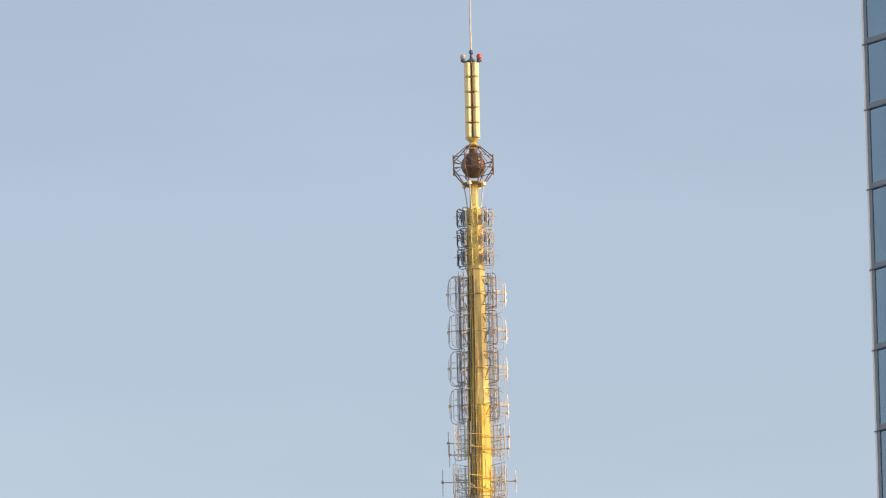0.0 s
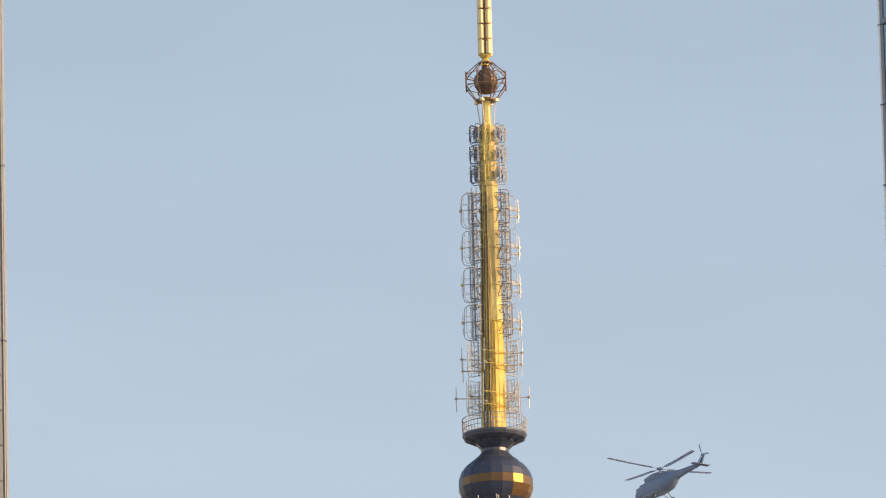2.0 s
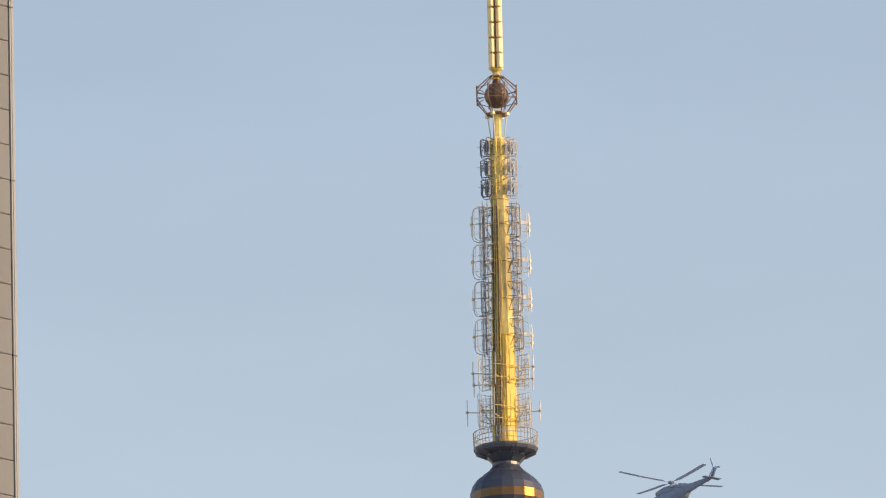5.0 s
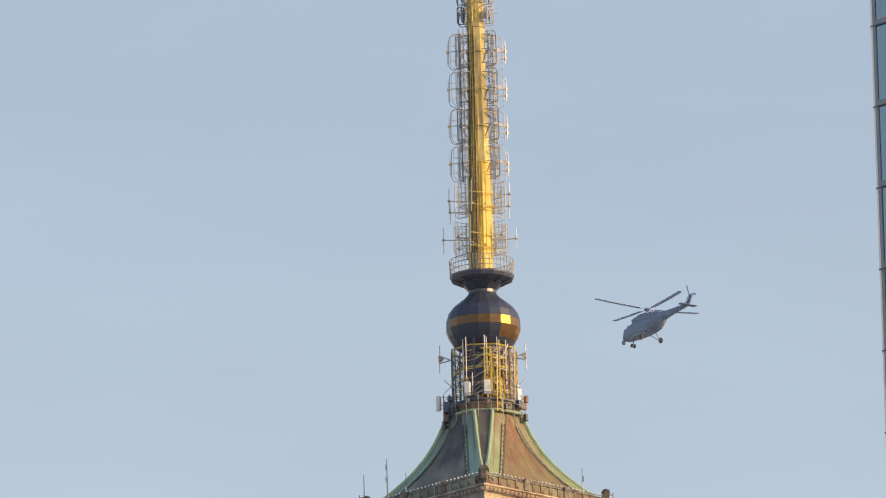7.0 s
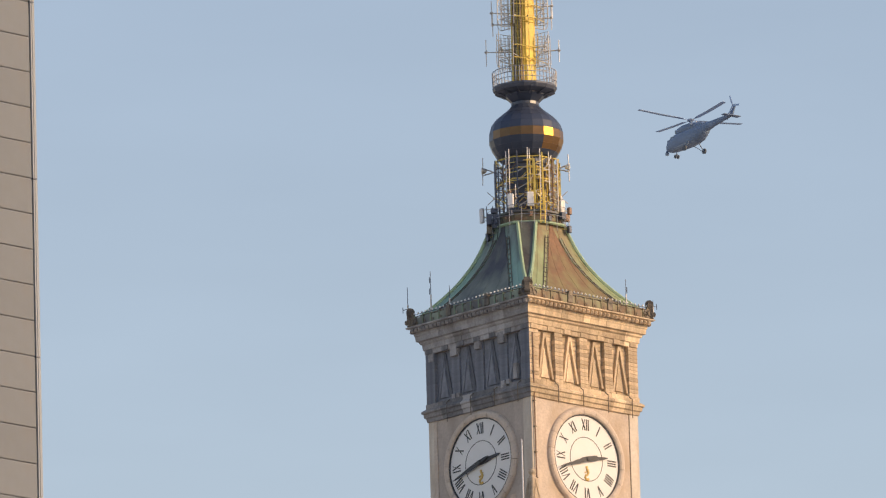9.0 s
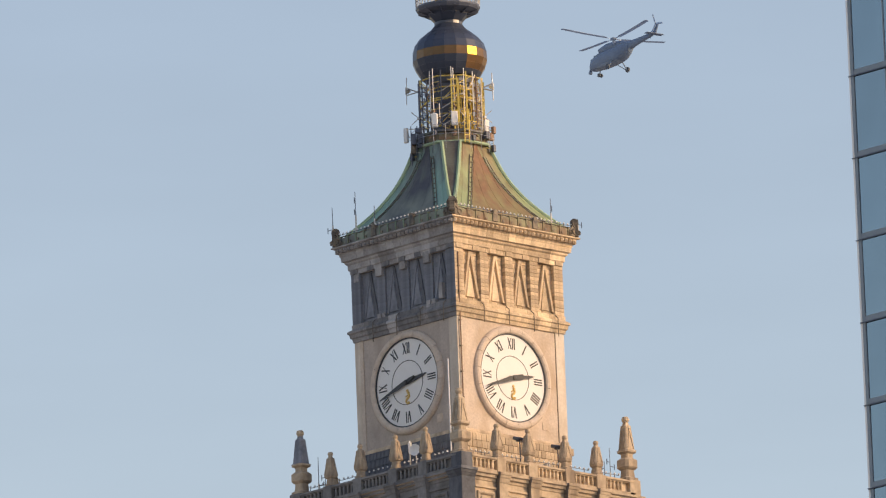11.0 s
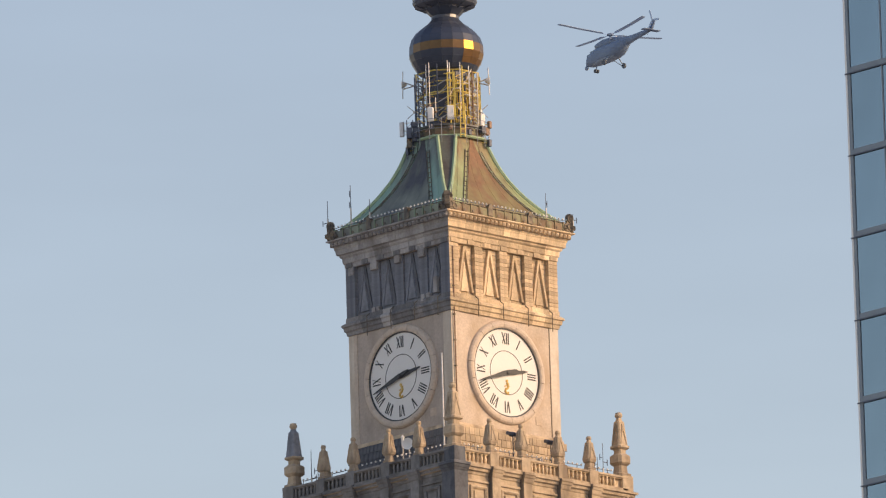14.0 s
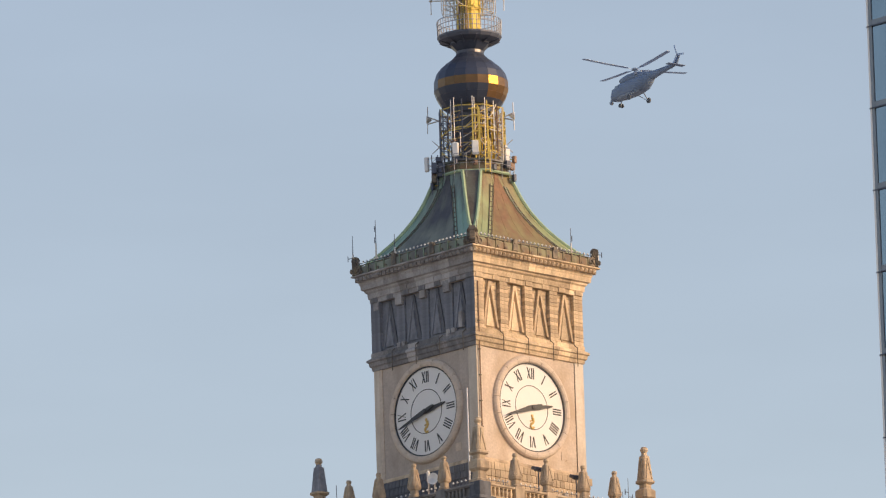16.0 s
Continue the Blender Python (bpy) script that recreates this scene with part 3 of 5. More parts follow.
def hand_mesh(length, tail, w):
    prof = [(-tail, w * 0.35), (-tail * 0.6, w * 0.75), (-0.12, w * 0.8), (0.1, w), (length * 0.35, w * 0.95), (length * 0.55, w * 0.6), (length * 0.8, w * 0.5), (length, 0.015)]
    bm = B()
    return rings(bm, [[(-b, a, 0), (b, a, 0), (b, a, 0.06), (-b, a, 0.06)] for a, b in prof])


GILT = mat("dull_gilt", (0.612, 0.425, 0.153), 0.5, metal=0.3, var=0.2, bump=0.02)


def clock():
    """Dial in its own xy plane, looking along +z, 12 at +y."""
    c = thing("tower_clock", pose(0, 0, 0), "white round tower clock with black Roman numerals and hands", "clock", "tower clocks")
    prof = [(3.1, 0.0), (3.12, 0.17), (3.2, 0.24), (3.35, 0.27), (3.5, 0.24), (3.6, 0.14), (3.64, 0.0)]
    da = math.pi / 18 - 0.004
    vous = mesh_of(rings(B(), [[(r * math.cos(a), r * math.sin(a), z) for r, z in prof] for a in (da * (i - 2.5) / 2.5 for i in range(6))]), "voussoir", RENDERED)
    for k in range(18):
        o = new("voussoir", vous)
        o.parent = c
        o.matrix_local = pose(0, 0, 0, 0, 0, 20 * k + 4)
    part("dial_rim", rings(B(), [circle(3.12, 0.0, 72), circle(3.12, 0.13, 72), circle(3.03, 0.13, 72), circle(3.03, 0.0, 72)], True), INK, c)
    bm = B()
    rings(bm, [circle(3.05, 0.0, 72), circle(3.05, 0.05, 72)])
    part("dial", bm, DIAL, c)
    part("inner_ring", rings(B(), [circle(1.55, 0.045, 64), circle(1.55, 0.065, 64), circle(1.505, 0.065, 64), circle(1.505, 0.045, 64)], True), INK, c)
    for k, text in enumerate(NUMERALS):
        o = part("numeral", numeral(B(), text), INK, c)
        o.matrix_local = pose(0, 0, 0, 0, 0, -30 * k) @ T((0, 2.02, 0.045))
    o = part("minute_hand", hand_mesh(2.75, 0.9, 0.15), INK, c)
    o.matrix_local = pose(0, 0, 0.2, 0, 0, -252)
    o = part("hour_hand", hand_mesh(2.0, 0.6, 0.19), INK, c)
    o.matrix_local = pose(0, 0, 0.11, 0, 0, -81)
    part("hub", lathe(B(), [(0.16, 0.05), (0.16, 0.3), (0.1, 0.32)], 16), INK, c)
    bm = B()
    pts = [(0.0, -0.68), (0.1, -0.82), (0.14, -0.95), (0.06, -1.08), (-0.1, -1.16), (-0.16, -1.3), (-0.08, -1.44), (0.08, -1.46), (0.14, -1.36)]
    chain(bm, [(a, b, 0.06) for a, b in pts], 0.09, 8)
    bar(bm, (0.0, -0.86, 0.06), (0.2, -0.7, 0.06), 0.04, 0.03)
    bar(bm, (-0.02, -0.9, 0.06), (-0.2, -0.98, 0.06), 0.05, 0.05)
    bar(bm, (0, -0.58, 0.05), (0, -0.58, 0.13), 0.09, seg=12)
    part("emblem", bm, GILT, c, "small gilt emblem below the hands")
    return c


FACE = pose(0, 0, 0, 90, 0, 0)
first = clock()
first.matrix_world = SIDES[0] @ T((0, -5.04, 0)) @ FACE
for side in SIDES[1:]:
    copy_thing(first, side @ T((0, -5.04, 0)) @ FACE)

# ---------------- terrace: upper stage, balustrade, obelisks ----------------
PIERS = (-4.72, -1.75, 1.75, 4.72)
for s, side in enumerate(SIDES):
    stone = WEATHERSHADE if s in (1, 2) else STAINED
    for x in PIERS:
        # on the south side the pilasters' west returns have shade painted on
        part_sides("stage_pilaster", box(B(), (x - 0.42, -8.66, -13.0), (x + 0.42, -8.2, -8.5), side, 0.02), stone, SHADERETURN if s == 0 else WEATHERSHADE, tower)
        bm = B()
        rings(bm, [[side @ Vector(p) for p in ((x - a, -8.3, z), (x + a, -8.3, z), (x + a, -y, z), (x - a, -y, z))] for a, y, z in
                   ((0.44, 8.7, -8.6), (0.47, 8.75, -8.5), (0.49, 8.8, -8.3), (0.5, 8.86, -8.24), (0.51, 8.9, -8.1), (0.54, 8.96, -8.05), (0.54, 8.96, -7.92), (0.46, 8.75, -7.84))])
        part_sides("cornice_break", bm, stone, SHADERETURN if s == 0 else WEATHERSHADE, tower)
    xs = (-7.6,) + PIERS + (7.6,)
    for a, b in zip(xs, xs[1:]):
        m, w = (a + b) / 2, (b - a) / 2 - 0.66
        bm = B()
        fr = [(m - w, -10.75), (m + w, -10.75), (m + w, -9.28), (m - w, -9.28)]
        loops = []
        for inset, y in ((0.0, -8.28), (0.0, -8.44), (0.1, -8.48), (0.2, -8.4), (0.2, -8.28)):
            loops.append([side @ Vector((x + (inset if x < m else -inset), y, z + (inset if z < -10 else -inset))) for x, z in fr])
        rings(bm, loops, True)
        part("panel_frame", bm, stone, tower)
        part("raised_panel", box(B(), (m - w + 0.36, -8.4, -10.4), (m + w - 0.36, -8.28, -9.63), side, 0.03), stone, tower)
        part("string_course", box(B(), (a + 0.45, -8.42, -9.05), (b - 0.45, -8.28, -8.9), side, 0.02), stone, tower)
    for x0 in (-8.5, 7.5):
        for k in range(4):
            part("flute", box(B(), (x0 + 0.25 * k, -8.52 - 0.1 * (k % 2), -13.0), (x0 + 0.25 * k + 0.2, -8.2, -8.3), side, 0.03), SOOTSHADEBLACK if (s == 0 and x0 < 0) or (s == 1 and x0 > 0) else stone, tower, "fluted corner pier stained by rain" if k == 0 else "")

# blackened breaks of the cornice round the corner between the two seen sides
for h0, h1, z0, z1 in ((8.62, 8.66, -13.0, -8.5), (8.66, 8.8, -8.5, -8.3), (8.8, 8.92, -8.28, -8.1), (8.98, 8.98, -8.08, -7.9), (8.8, 8.7, -7.9, -7.8)):
    part("corner_break", rings(B(), [[(-h, -h, z + Z0), (-7.42, -h, z + Z0), (-7.42, -7.42, z + Z0), (-h, -7.42, z + Z0)] for h, z in ((h0, z0), (h1, z1))]), SOOTSHADEBLACK, tower)

bal = mesh_of(lathe(B(), [(0.07, 0), (0.1, 0.04), (0.1, 0.09), (0.065, 0.14), (0.105, 0.34), (0.09, 0.46), (0.06, 0.58), (0.08, 0.64), (0.1, 0.68), (0.1, 0.72)], 8), "baluster", BLOCK)
darkbal = bal.copy()
darkbal.materials[0] = WEATHERSHADE
for s, side in enumerate(SIDES):
    b = thing("balustrade", side @ pose(0, -8.4, -7.86), "stone balustrade along the edge of a tower terrace", "balustrade", "terrace balustrades")
    stone = WEATHERSHADE if s in (1, 2) else STAINED
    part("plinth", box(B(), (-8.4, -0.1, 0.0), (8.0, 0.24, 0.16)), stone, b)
    # added wall, so the gaps between balusters read as shaded
    part("back_wall", box(B(), (-8.3, 0.2, 0.0), (8.0, 0.3, 0.84)), WEATHERSHADE if s in (1, 2) else STONE, b)
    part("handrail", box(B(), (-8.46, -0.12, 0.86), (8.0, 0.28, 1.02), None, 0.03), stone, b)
    part("frieze", box(B(), (-8.38, -0.02, 0.8), (8.0, 0.2, 0.862)), stone, b)
    xs = (-8.0,) + PIERS + (7.5,)
    for x in PIERS:
        part("pier", box(B(), (x - 0.42, -0.16, 0.0), (x + 0.42, 0.32, 1.06), None, 0.025), stone, b)
    part("corner_pier", box(B(), (-8.5, -0.14, 0.0), (-7.45, 0.9, 1.1), None, 0.03), SOOTSHADEBLACK if s == 0 else stone, b, "corner pier blackened by soot" if s == 0 else "")
    for a, d in zip(xs, xs[1:]):
        lo, hi = a + 0.5, d - 0.5
        n = max(4, int((hi - lo) / 0.34))
        for k in range(n):
            o = new("baluster", darkbal if s in (1, 2) else bal)
            o.parent = b
            o.matrix_local = T((lo + (hi - lo) * (k + 0.5) / n, 0.06, 0.12))


def chamfered(h, z, c=0.3):
    c *= h
    return [(-h + c, -h, z), (h - c, -h, z), (h, -h + c, z), (h, h - c, z), (h - c, h, z), (-h + c, h, z), (-h, h - c, z), (-h, -h + c, z)]


def obelisk(name, label, prof, ball, split, vee=None, stone=STAINED, shaft_stone=None):
    o = thing(name, pose(0, 0, 0), label, "obelisk", name + "s")
    lo = [p for p in prof if p[1] <= split]
    hi = [p for p in prof if p[1] >= split]
    part("pedestal", rings(B(), [chamfered(h, z) for h, z in lo]), stone, o)
    part("shaft", rings(B(), [chamfered(h, z, 0.22) for h, z in hi]), shaft_stone or stone, o)
    part("ball", lathe(B(), [(ball[1] * 0.5, ball[0]), (ball[1] * 0.7, ball[0] + ball[1] * 0.3), (ball[1], ball[0] + ball[1] * 0.8), (ball[1], ball[0] + ball[1] * 1.2), (ball[1] * 0.8, ball[0] + ball[1] * 1.45), (ball[1] * 0.85, ball[0] + ball[1] * 1.6), (ball[1] * 0.6, ball[0] + ball[1] * 1.75), (0.03, ball[0] + ball[1] * 1.8)], 12), stone, o)
    if vee:
        z0, z1, h0, h1 = vee
        for a in range(4):
            bm = B()
            m = pose(0, 0, 0, 0, 0, 90 * a)
            for sg in (-1, 1):
                bar(bm, m @ Vector((sg * h0 * 0.62, -h0 - 0.01, z0)), m @ Vector((0, -h1 - 0.02, z1)), 0.05, seg=4)
            part("relief", bm, stone, o)
    return o


BIG = [(0.6, 0.0), (0.6, 0.16), (0.42, 0.24), (0.36, 0.75), (0.5, 0.85), (0.58, 0.95), (0.58, 1.42), (0.46, 1.52), (0.34, 1.62), (0.34, 1.88), (0.54, 2.0), (0.54, 2.12), (0.44, 2.18), (0.28, 3.85), (0.18, 3.95), (0.15, 4.1)]
big = obelisk("corner_obelisk", "tall weathered stone obelisk with a ball on a terrace corner", BIG, (4.05, 0.27), 2.12, (2.25, 3.7, 0.43, 0.3))
dark = obelisk("corner_obelisk", "tall soot-darkened stone obelisk with a ball on a terrace corner", BIG, (4.05, 0.27), 2.12, None, STAINED, SOOTSHADE)
small = obelisk("terrace_obelisk", "small pale stone obelisk with a ball on a balustrade",
                [(0.36, 0.0), (0.36, 0.14), (0.26, 0.2), (0.24, 0.52), (0.33, 0.6), (0.38, 0.78), (0.36, 0.95), (0.22, 1.95), (0.14, 2.02), (0.11, 2.14)], (2.08, 0.19), 0.6, (0.85, 1.85, 0.36, 0.23))
CORNERS = [(-7.9, -7.9), (7.9, -7.9), (7.9, 7.9), (-7.9, 7.9)]
big.matrix_world = pose(-7.9, -7.9, Z0 - 6.78)
dark.matrix_world = pose(-7.9, 7.9, Z0 - 6.78)
for x, y in CORNERS[1:3]:
    copy_thing(big, pose(x, y, Z0 - 6.78))
done = False
for side in SIDES:
    for x in PIERS:
        m = side @ pose(x, -8.12, -6.8, 0, 0, rng.uniform(-3, 3))
        if not done:
            small.matrix_world, done = m, True
        else:
            copy_thing(small, m)

# ================= spire =================
S0 = 17.7
spire = thing("spire", pose(0.07, -0.07, Z0 + S0), "yellow antenna mast with a bronze onion bulb above a tower", "spire")
OCT = math.pi / 8
part("drum_plinth", lathe(B(), [(2.6, -0.62), (2.6, -0.45), (2.4, -0.4), (2.4, 0.16), (2.52, 0.2), (2.52, 0.34), (1.2, 0.36)], 8, OCT), GUTTERCU, spire, "weathered green and brown copper plinth")
part("drum", lathe(B(), [(1.62, 0.35), (1.62, 0.9), (1.5, 0.95), (1.5, 3.9), (1.62, 4.0), (1.62, 4.6)], 8, OCT), DARKST, spire, "dark steel drum")
part("drum_cornice", rings(B(), [circle(2.5, 0.16, 8, OCT), circle(2.6, 0.22, 8, OCT), circle(2.56, 0.36, 8, OCT), circle(2.4, 0.37, 8, OCT)], True), DARKCU, spire, "green copper edge")
part("drum_base", rings(B(), [circle(2.66, -0.66, 8, OCT), circle(2.76, -0.58, 8, OCT), circle(2.66, -0.44, 8, OCT), circle(2.4, -0.42, 8, OCT)], True), RIBCU, spire, "green copper edge")
# onion bulb: a core under bevelled cladding sheets, twenty to a row
BULB = [(1.95, 4.45), (2.2, 4.8), (2.43, 5.2), (2.6, 5.68), (2.585, 6.28), (2.42, 6.82), (2.1, 7.27), (1.68, 7.63), (1.26, 7.95), (0.96, 8.3)]
TURN = radians(2.3)
bulb = part("bulb", lathe(B(), [(r - 0.05, z) for r, z in BULB], 20, TURN), DARKST, spire, "onion bulb clad in dark bronze sheets")
for j in range(len(BULB) - 1):
    (r0, z0), (r1, z1) = BULB[j], BULB[j + 1]
    gap = 0.004
    a = math.pi / 20
    lo = [Vector((r0 * math.cos(-a + gap / r0), r0 * math.sin(-a + gap / r0), z0 + gap)), Vector((r0 * math.cos(a - gap / r0), r0 * math.sin(a - gap / r0), z0 + gap))]
    hi = [Vector((r1 * math.cos(a - gap / r1), r1 * math.sin(a - gap / r1), z1 - gap)), Vector((r1 * math.cos(-a + gap / r1), r1 * math.sin(-a + gap / r1), z1 - gap))]
    quad = lo + hi
    n = (quad[1] - quad[0]).cross(quad[3] - quad[0]).normalized()
    n = n if n.x > 0 else -n
    me = mesh_of(rings(B(), [[p - n * 0.05 for p in quad], quad]), "cladding_sheet", BRONZE)
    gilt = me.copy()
    gilt.materials[0] = BRONZEGLINT
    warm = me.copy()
    warm.materials[0] = BRONZEGLOW
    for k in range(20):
        # reflections painted by azimuth: one glint sheet, warm ones around it
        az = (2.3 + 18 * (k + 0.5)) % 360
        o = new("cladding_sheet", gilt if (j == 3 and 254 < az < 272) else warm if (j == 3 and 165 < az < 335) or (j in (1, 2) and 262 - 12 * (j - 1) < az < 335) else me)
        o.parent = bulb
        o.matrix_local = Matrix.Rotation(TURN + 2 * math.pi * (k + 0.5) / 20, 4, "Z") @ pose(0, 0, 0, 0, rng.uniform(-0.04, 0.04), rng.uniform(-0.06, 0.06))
part("waist", lathe(B(), [(0.92, 8.2), (0.92, 8.5), (1.05, 8.6), (1.45, 9.0), (1.46, 9.1)], 8, OCT), BRONZE, spire)
part("waist_band", rings(B(), [circle(0.95, 8.28, 24), circle(0.97, 8.32, 24), circle(0.97, 8.5, 24), circle(0.93, 8.52, 24)], True), DARKST, spire)
# pale patch added where the waist facet would reflect
for a0 in (246,):
    part("waist_plate", rings(B(), [[(r * math.cos(radians(a0 + 9 * k)), r * math.sin(radians(a0 + 9 * k)), z) for r, z in ((0.96, 8.3), (0.995, 8.3), (0.995, 8.5), (0.96, 8.5))] for k in range(4)]), GALV, spire, "pale patch for a reflecting waist facet")
deck = part("deck", lathe(B(), [(1.4, 9.08), (1.9, 9.18), (2.12, 9.26), (2.24, 9.48), (2.24, 9.6), (0.8, 9.6)], 16, OCT), DARKST, spire, "dark round platform")
for k in range(12):
    a = 2 * math.pi * k / 12
    part("deck_bracket", bar(B(), (1.3 * math.cos(a), 1.3 * math.sin(a), 8.95), (2.14 * math.cos(a), 2.14 * math.sin(a), 9.3), 0.06, seg=4), DARKST, deck)
for k in range(48):
    a = 2 * math.pi * k / 48
    part("railing_post", bar(B(), (2.2 * math.cos(a), 2.2 * math.sin(a), 9.6), (2.24 * math.cos(a), 2.24 * math.sin(a), 10.68), 0.026, seg=4), RAILST, deck)
for z in (9.95, 10.3, 10.68):
    part("railing_hoop", chain(B(), circle(2.23, z, 28) + circle(2.23, z, 28)[:1], 0.026, 4), RAILST, deck)
part("lower_mast", lathe(B(), [(0.88, 9.6), (0.84, 17.6)], 8, radians(14)), GOLD, spire, "octagonal bright yellow mast")
part("mast_section", lathe(B(), [(0.83, 17.55), (0.72, 22.5), (0.65, 27.4), (0.62, 27.6)], 8, radians(28)), HAZEGOLD, spire, "octagonal yellow mast, paled for haze and glare")
part("middle_mast", lathe(B(), [(0.64, 27.4), (0.63, 29.2), (0.6, 31.7), (0.5, 31.95), (0.34, 32.1), (0.33, 34.0)], 8, OCT), HAZEGOLD, spire, "octagonal yellow mast")
for z in (11.6, 14.2, 17.65, 20.3, 23.0, 25.7, 27.5):
    r = float(np.interp(z, (9.6, 17.5, 22.5, 27.5), (0.88, 0.84, 0.72, 0.65)))
    part("mast_collar", rings(B(), [circle(r + 0.02, z - 0.07, 8, OCT), circle(r + 0.07, z - 0.03, 8, OCT), circle(r + 0.07, z + 0.05, 8, OCT), circle(r - 0.03, z + 0.07, 8, OCT)], True), GOLD if z < 18 else HAZEGOLD, spire)
# cables clipped to the mast
for k in range(6):      # thick dark trunk cables, added to darken the mast on its shaded side
    a = radians(181 + 6.5 * k + 3 * (k % 2))
    part("cable", chain(B(), [((r + 0.03) * math.cos(a + 0.02 * (q % 2)), (r + 0.03) * math.sin(a + 0.02 * (q % 2)), z) for q, (r, z) in enumerate(((0.88, 9.7), (0.86, 13.0), (0.84, 17.5), (0.72, 22.5), (0.66, 27.0 - (k % 4))))], 0.04, 4), (ORNCU, RUSTY, DARKST, GOLD)[k % 4], spire)
for k in range(6):
    a = radians(176 + 10.5 * k + rng.uniform(-4, 4))
    pts = []
    for z in np.arange(10.0, 30.6, 0.8):
        r = float(np.interp(z, (9.6, 17.5, 22.5, 27.5, 31), (0.88, 0.84, 0.72, 0.65, 0.62))) + 0.03
        b = a + rng.uniform(-0.05, 0.05)
        pts.append((r * math.cos(b), r * math.sin(b), z))
    part("cable", chain(B(), pts[: rng.randrange(14, 26)], 0.03 if k % 3 == 0 else 0.02, 4), (RUSTY, DARKST, YELST)[k % 3], spire)
GLOBE = mat("bronze_globe", (0.153, 0.102, 0.076), 0.4, metal=0.5, var=0.25)
globe = part("globe", lathe(B(), [(0.05, 34.22), (0.5, 34.35), (0.8, 34.75), (0.88, 35.1), (0.8, 35.5), (0.55, 35.85), (0.3, 36.05), (0.2, 36.5)], 10), GLOBE, spire, "brown globe inside a steel cage")
# cage of struts round the globe
N8 = [2 * math.pi * k / 8 + radians(0.9 * 25) for k in range(8)]


def rp(r, a, z):
    return Vector((r * math.cos(a), r * math.sin(a), z))


part("cage_top_plate", lathe(B(), [(0.3, 36.42), (0.52, 36.45), (0.52, 36.55), (0.2, 36.62)], 8, OCT), RUSTY, spire)
part("cage_foot_plate", lathe(B(), [(0.3, 33.7), (0.78, 33.72), (0.78, 33.82), (0.3, 33.86)], 8, OCT), RUSTY, spire)
for k, a in enumerate(N8):
    b = N8[(k + 1) % 8]
    for p, q, r in ((rp(1.5, a, 34.6), rp(1.5, a, 35.75), 0.05), (rp(1.48, a, 35.6), rp(0.5, a, 36.5), 0.04), (rp(1.48, a, 34.75), rp(0.75, a, 33.78), 0.045),
                    (rp(1.46, a, 35.6), rp(1.46, b, 35.6), 0.03), (rp(1.46, a, 34.75), rp(1.46, b, 34.75), 0.03), (rp(1.46, a, 35.6), rp(1.46, b, 34.75), 0.025), (rp(1.46, a, 35.2), rp(0.85, a, 35.15), 0.03)):
        part("cage_strut", bar(B(), p, q, r, seg=5), RUSTY, spire)
    if k % 2 == 0:
        part("prop", bar(B(), rp(0.74, a, 33.75), rp(0.48, a, 31.85), 0.04, seg=5), GALV, spire)
        part("node_box", box(B(), (-0.12, -0.12, -0.1), (0.12, 0.12, 0.12), T(rp(0.74, a, 33.7))), PALEGOLD, spire)
part("neck", lathe(B(), [(0.3, 36.3), (0.34, 36.6), (0.22, 36.8), (0.4, 37.0), (0.42, 37.08)], 8, OCT), YELST, spire)
part("upper_mast", lathe(B(), [(0.24, 37.0), (0.24, 42.75)], 8, OCT), RUSTY, spire)
radome = mesh_of(box(B(), (-0.2, -0.56, 0.04), (0.22, -0.24, 1.06), None, 0.05), "radome_panel", PALEGOLD)
for j in range(5):
    for k in range(4):
        o = new("radome_panel", radome)
        o.parent = spire
        o.matrix_local = pose(0, 0, 37.05 + 1.12 * j, 0, 0, 90 * k)
    part("radome_clamp", box(B(), (-0.3, -0.3, 38.08 + 1.12 * j), (0.3, 0.3, 38.16 + 1.12 * j)), RUSTY, spire)
part("lamp_arm", bar(B(), (-0.42, 0.42, 42.72), (0.42, -0.42, 42.72), 0.05), DARKST, spire)
part("top_cap", lathe(B(), [(0.42, 42.66), (0.42, 42.74), (0.12, 42.95), (0.08, 43.3), (0.14, 43.35), (0.14, 43.5), (0.06, 43.6)], 10), DARKST, spire)
part("lightning_rod", bar(B(), (0, 0, 42.9), (0, 0, 54.5), 0.075, 0.03), GALV, spire, "long thin steel rod")
REDLAMP = mat("red_lamp_glass", (0.75, 0.12, 0.08), 0.3, var=0.05)
for sg, m, lab in ((1, REDLAMP, "red aircraft warning lamp on a mast top"), (-1, GALV, "unlit grey aircraft warning lamp on a mast top")):
    l = thing("warning_lamp", pose(0.07 + sg * 0.4, -0.07 - sg * 0.4, Z0 + S0 + 42.76), lab, "lamp")
    part("lamp_foot", lathe(B(), [(0.18, 0), (0.18, 0.14), (0.12, 0.18)], 12), DARKST, l)
    part("lamp_glass", lathe(B(), [(0.13, 0.17), (0.19, 0.24), (0.19, 0.46), (0.1, 0.54), (0.02, 0.56)], 12), m, l, "", True)


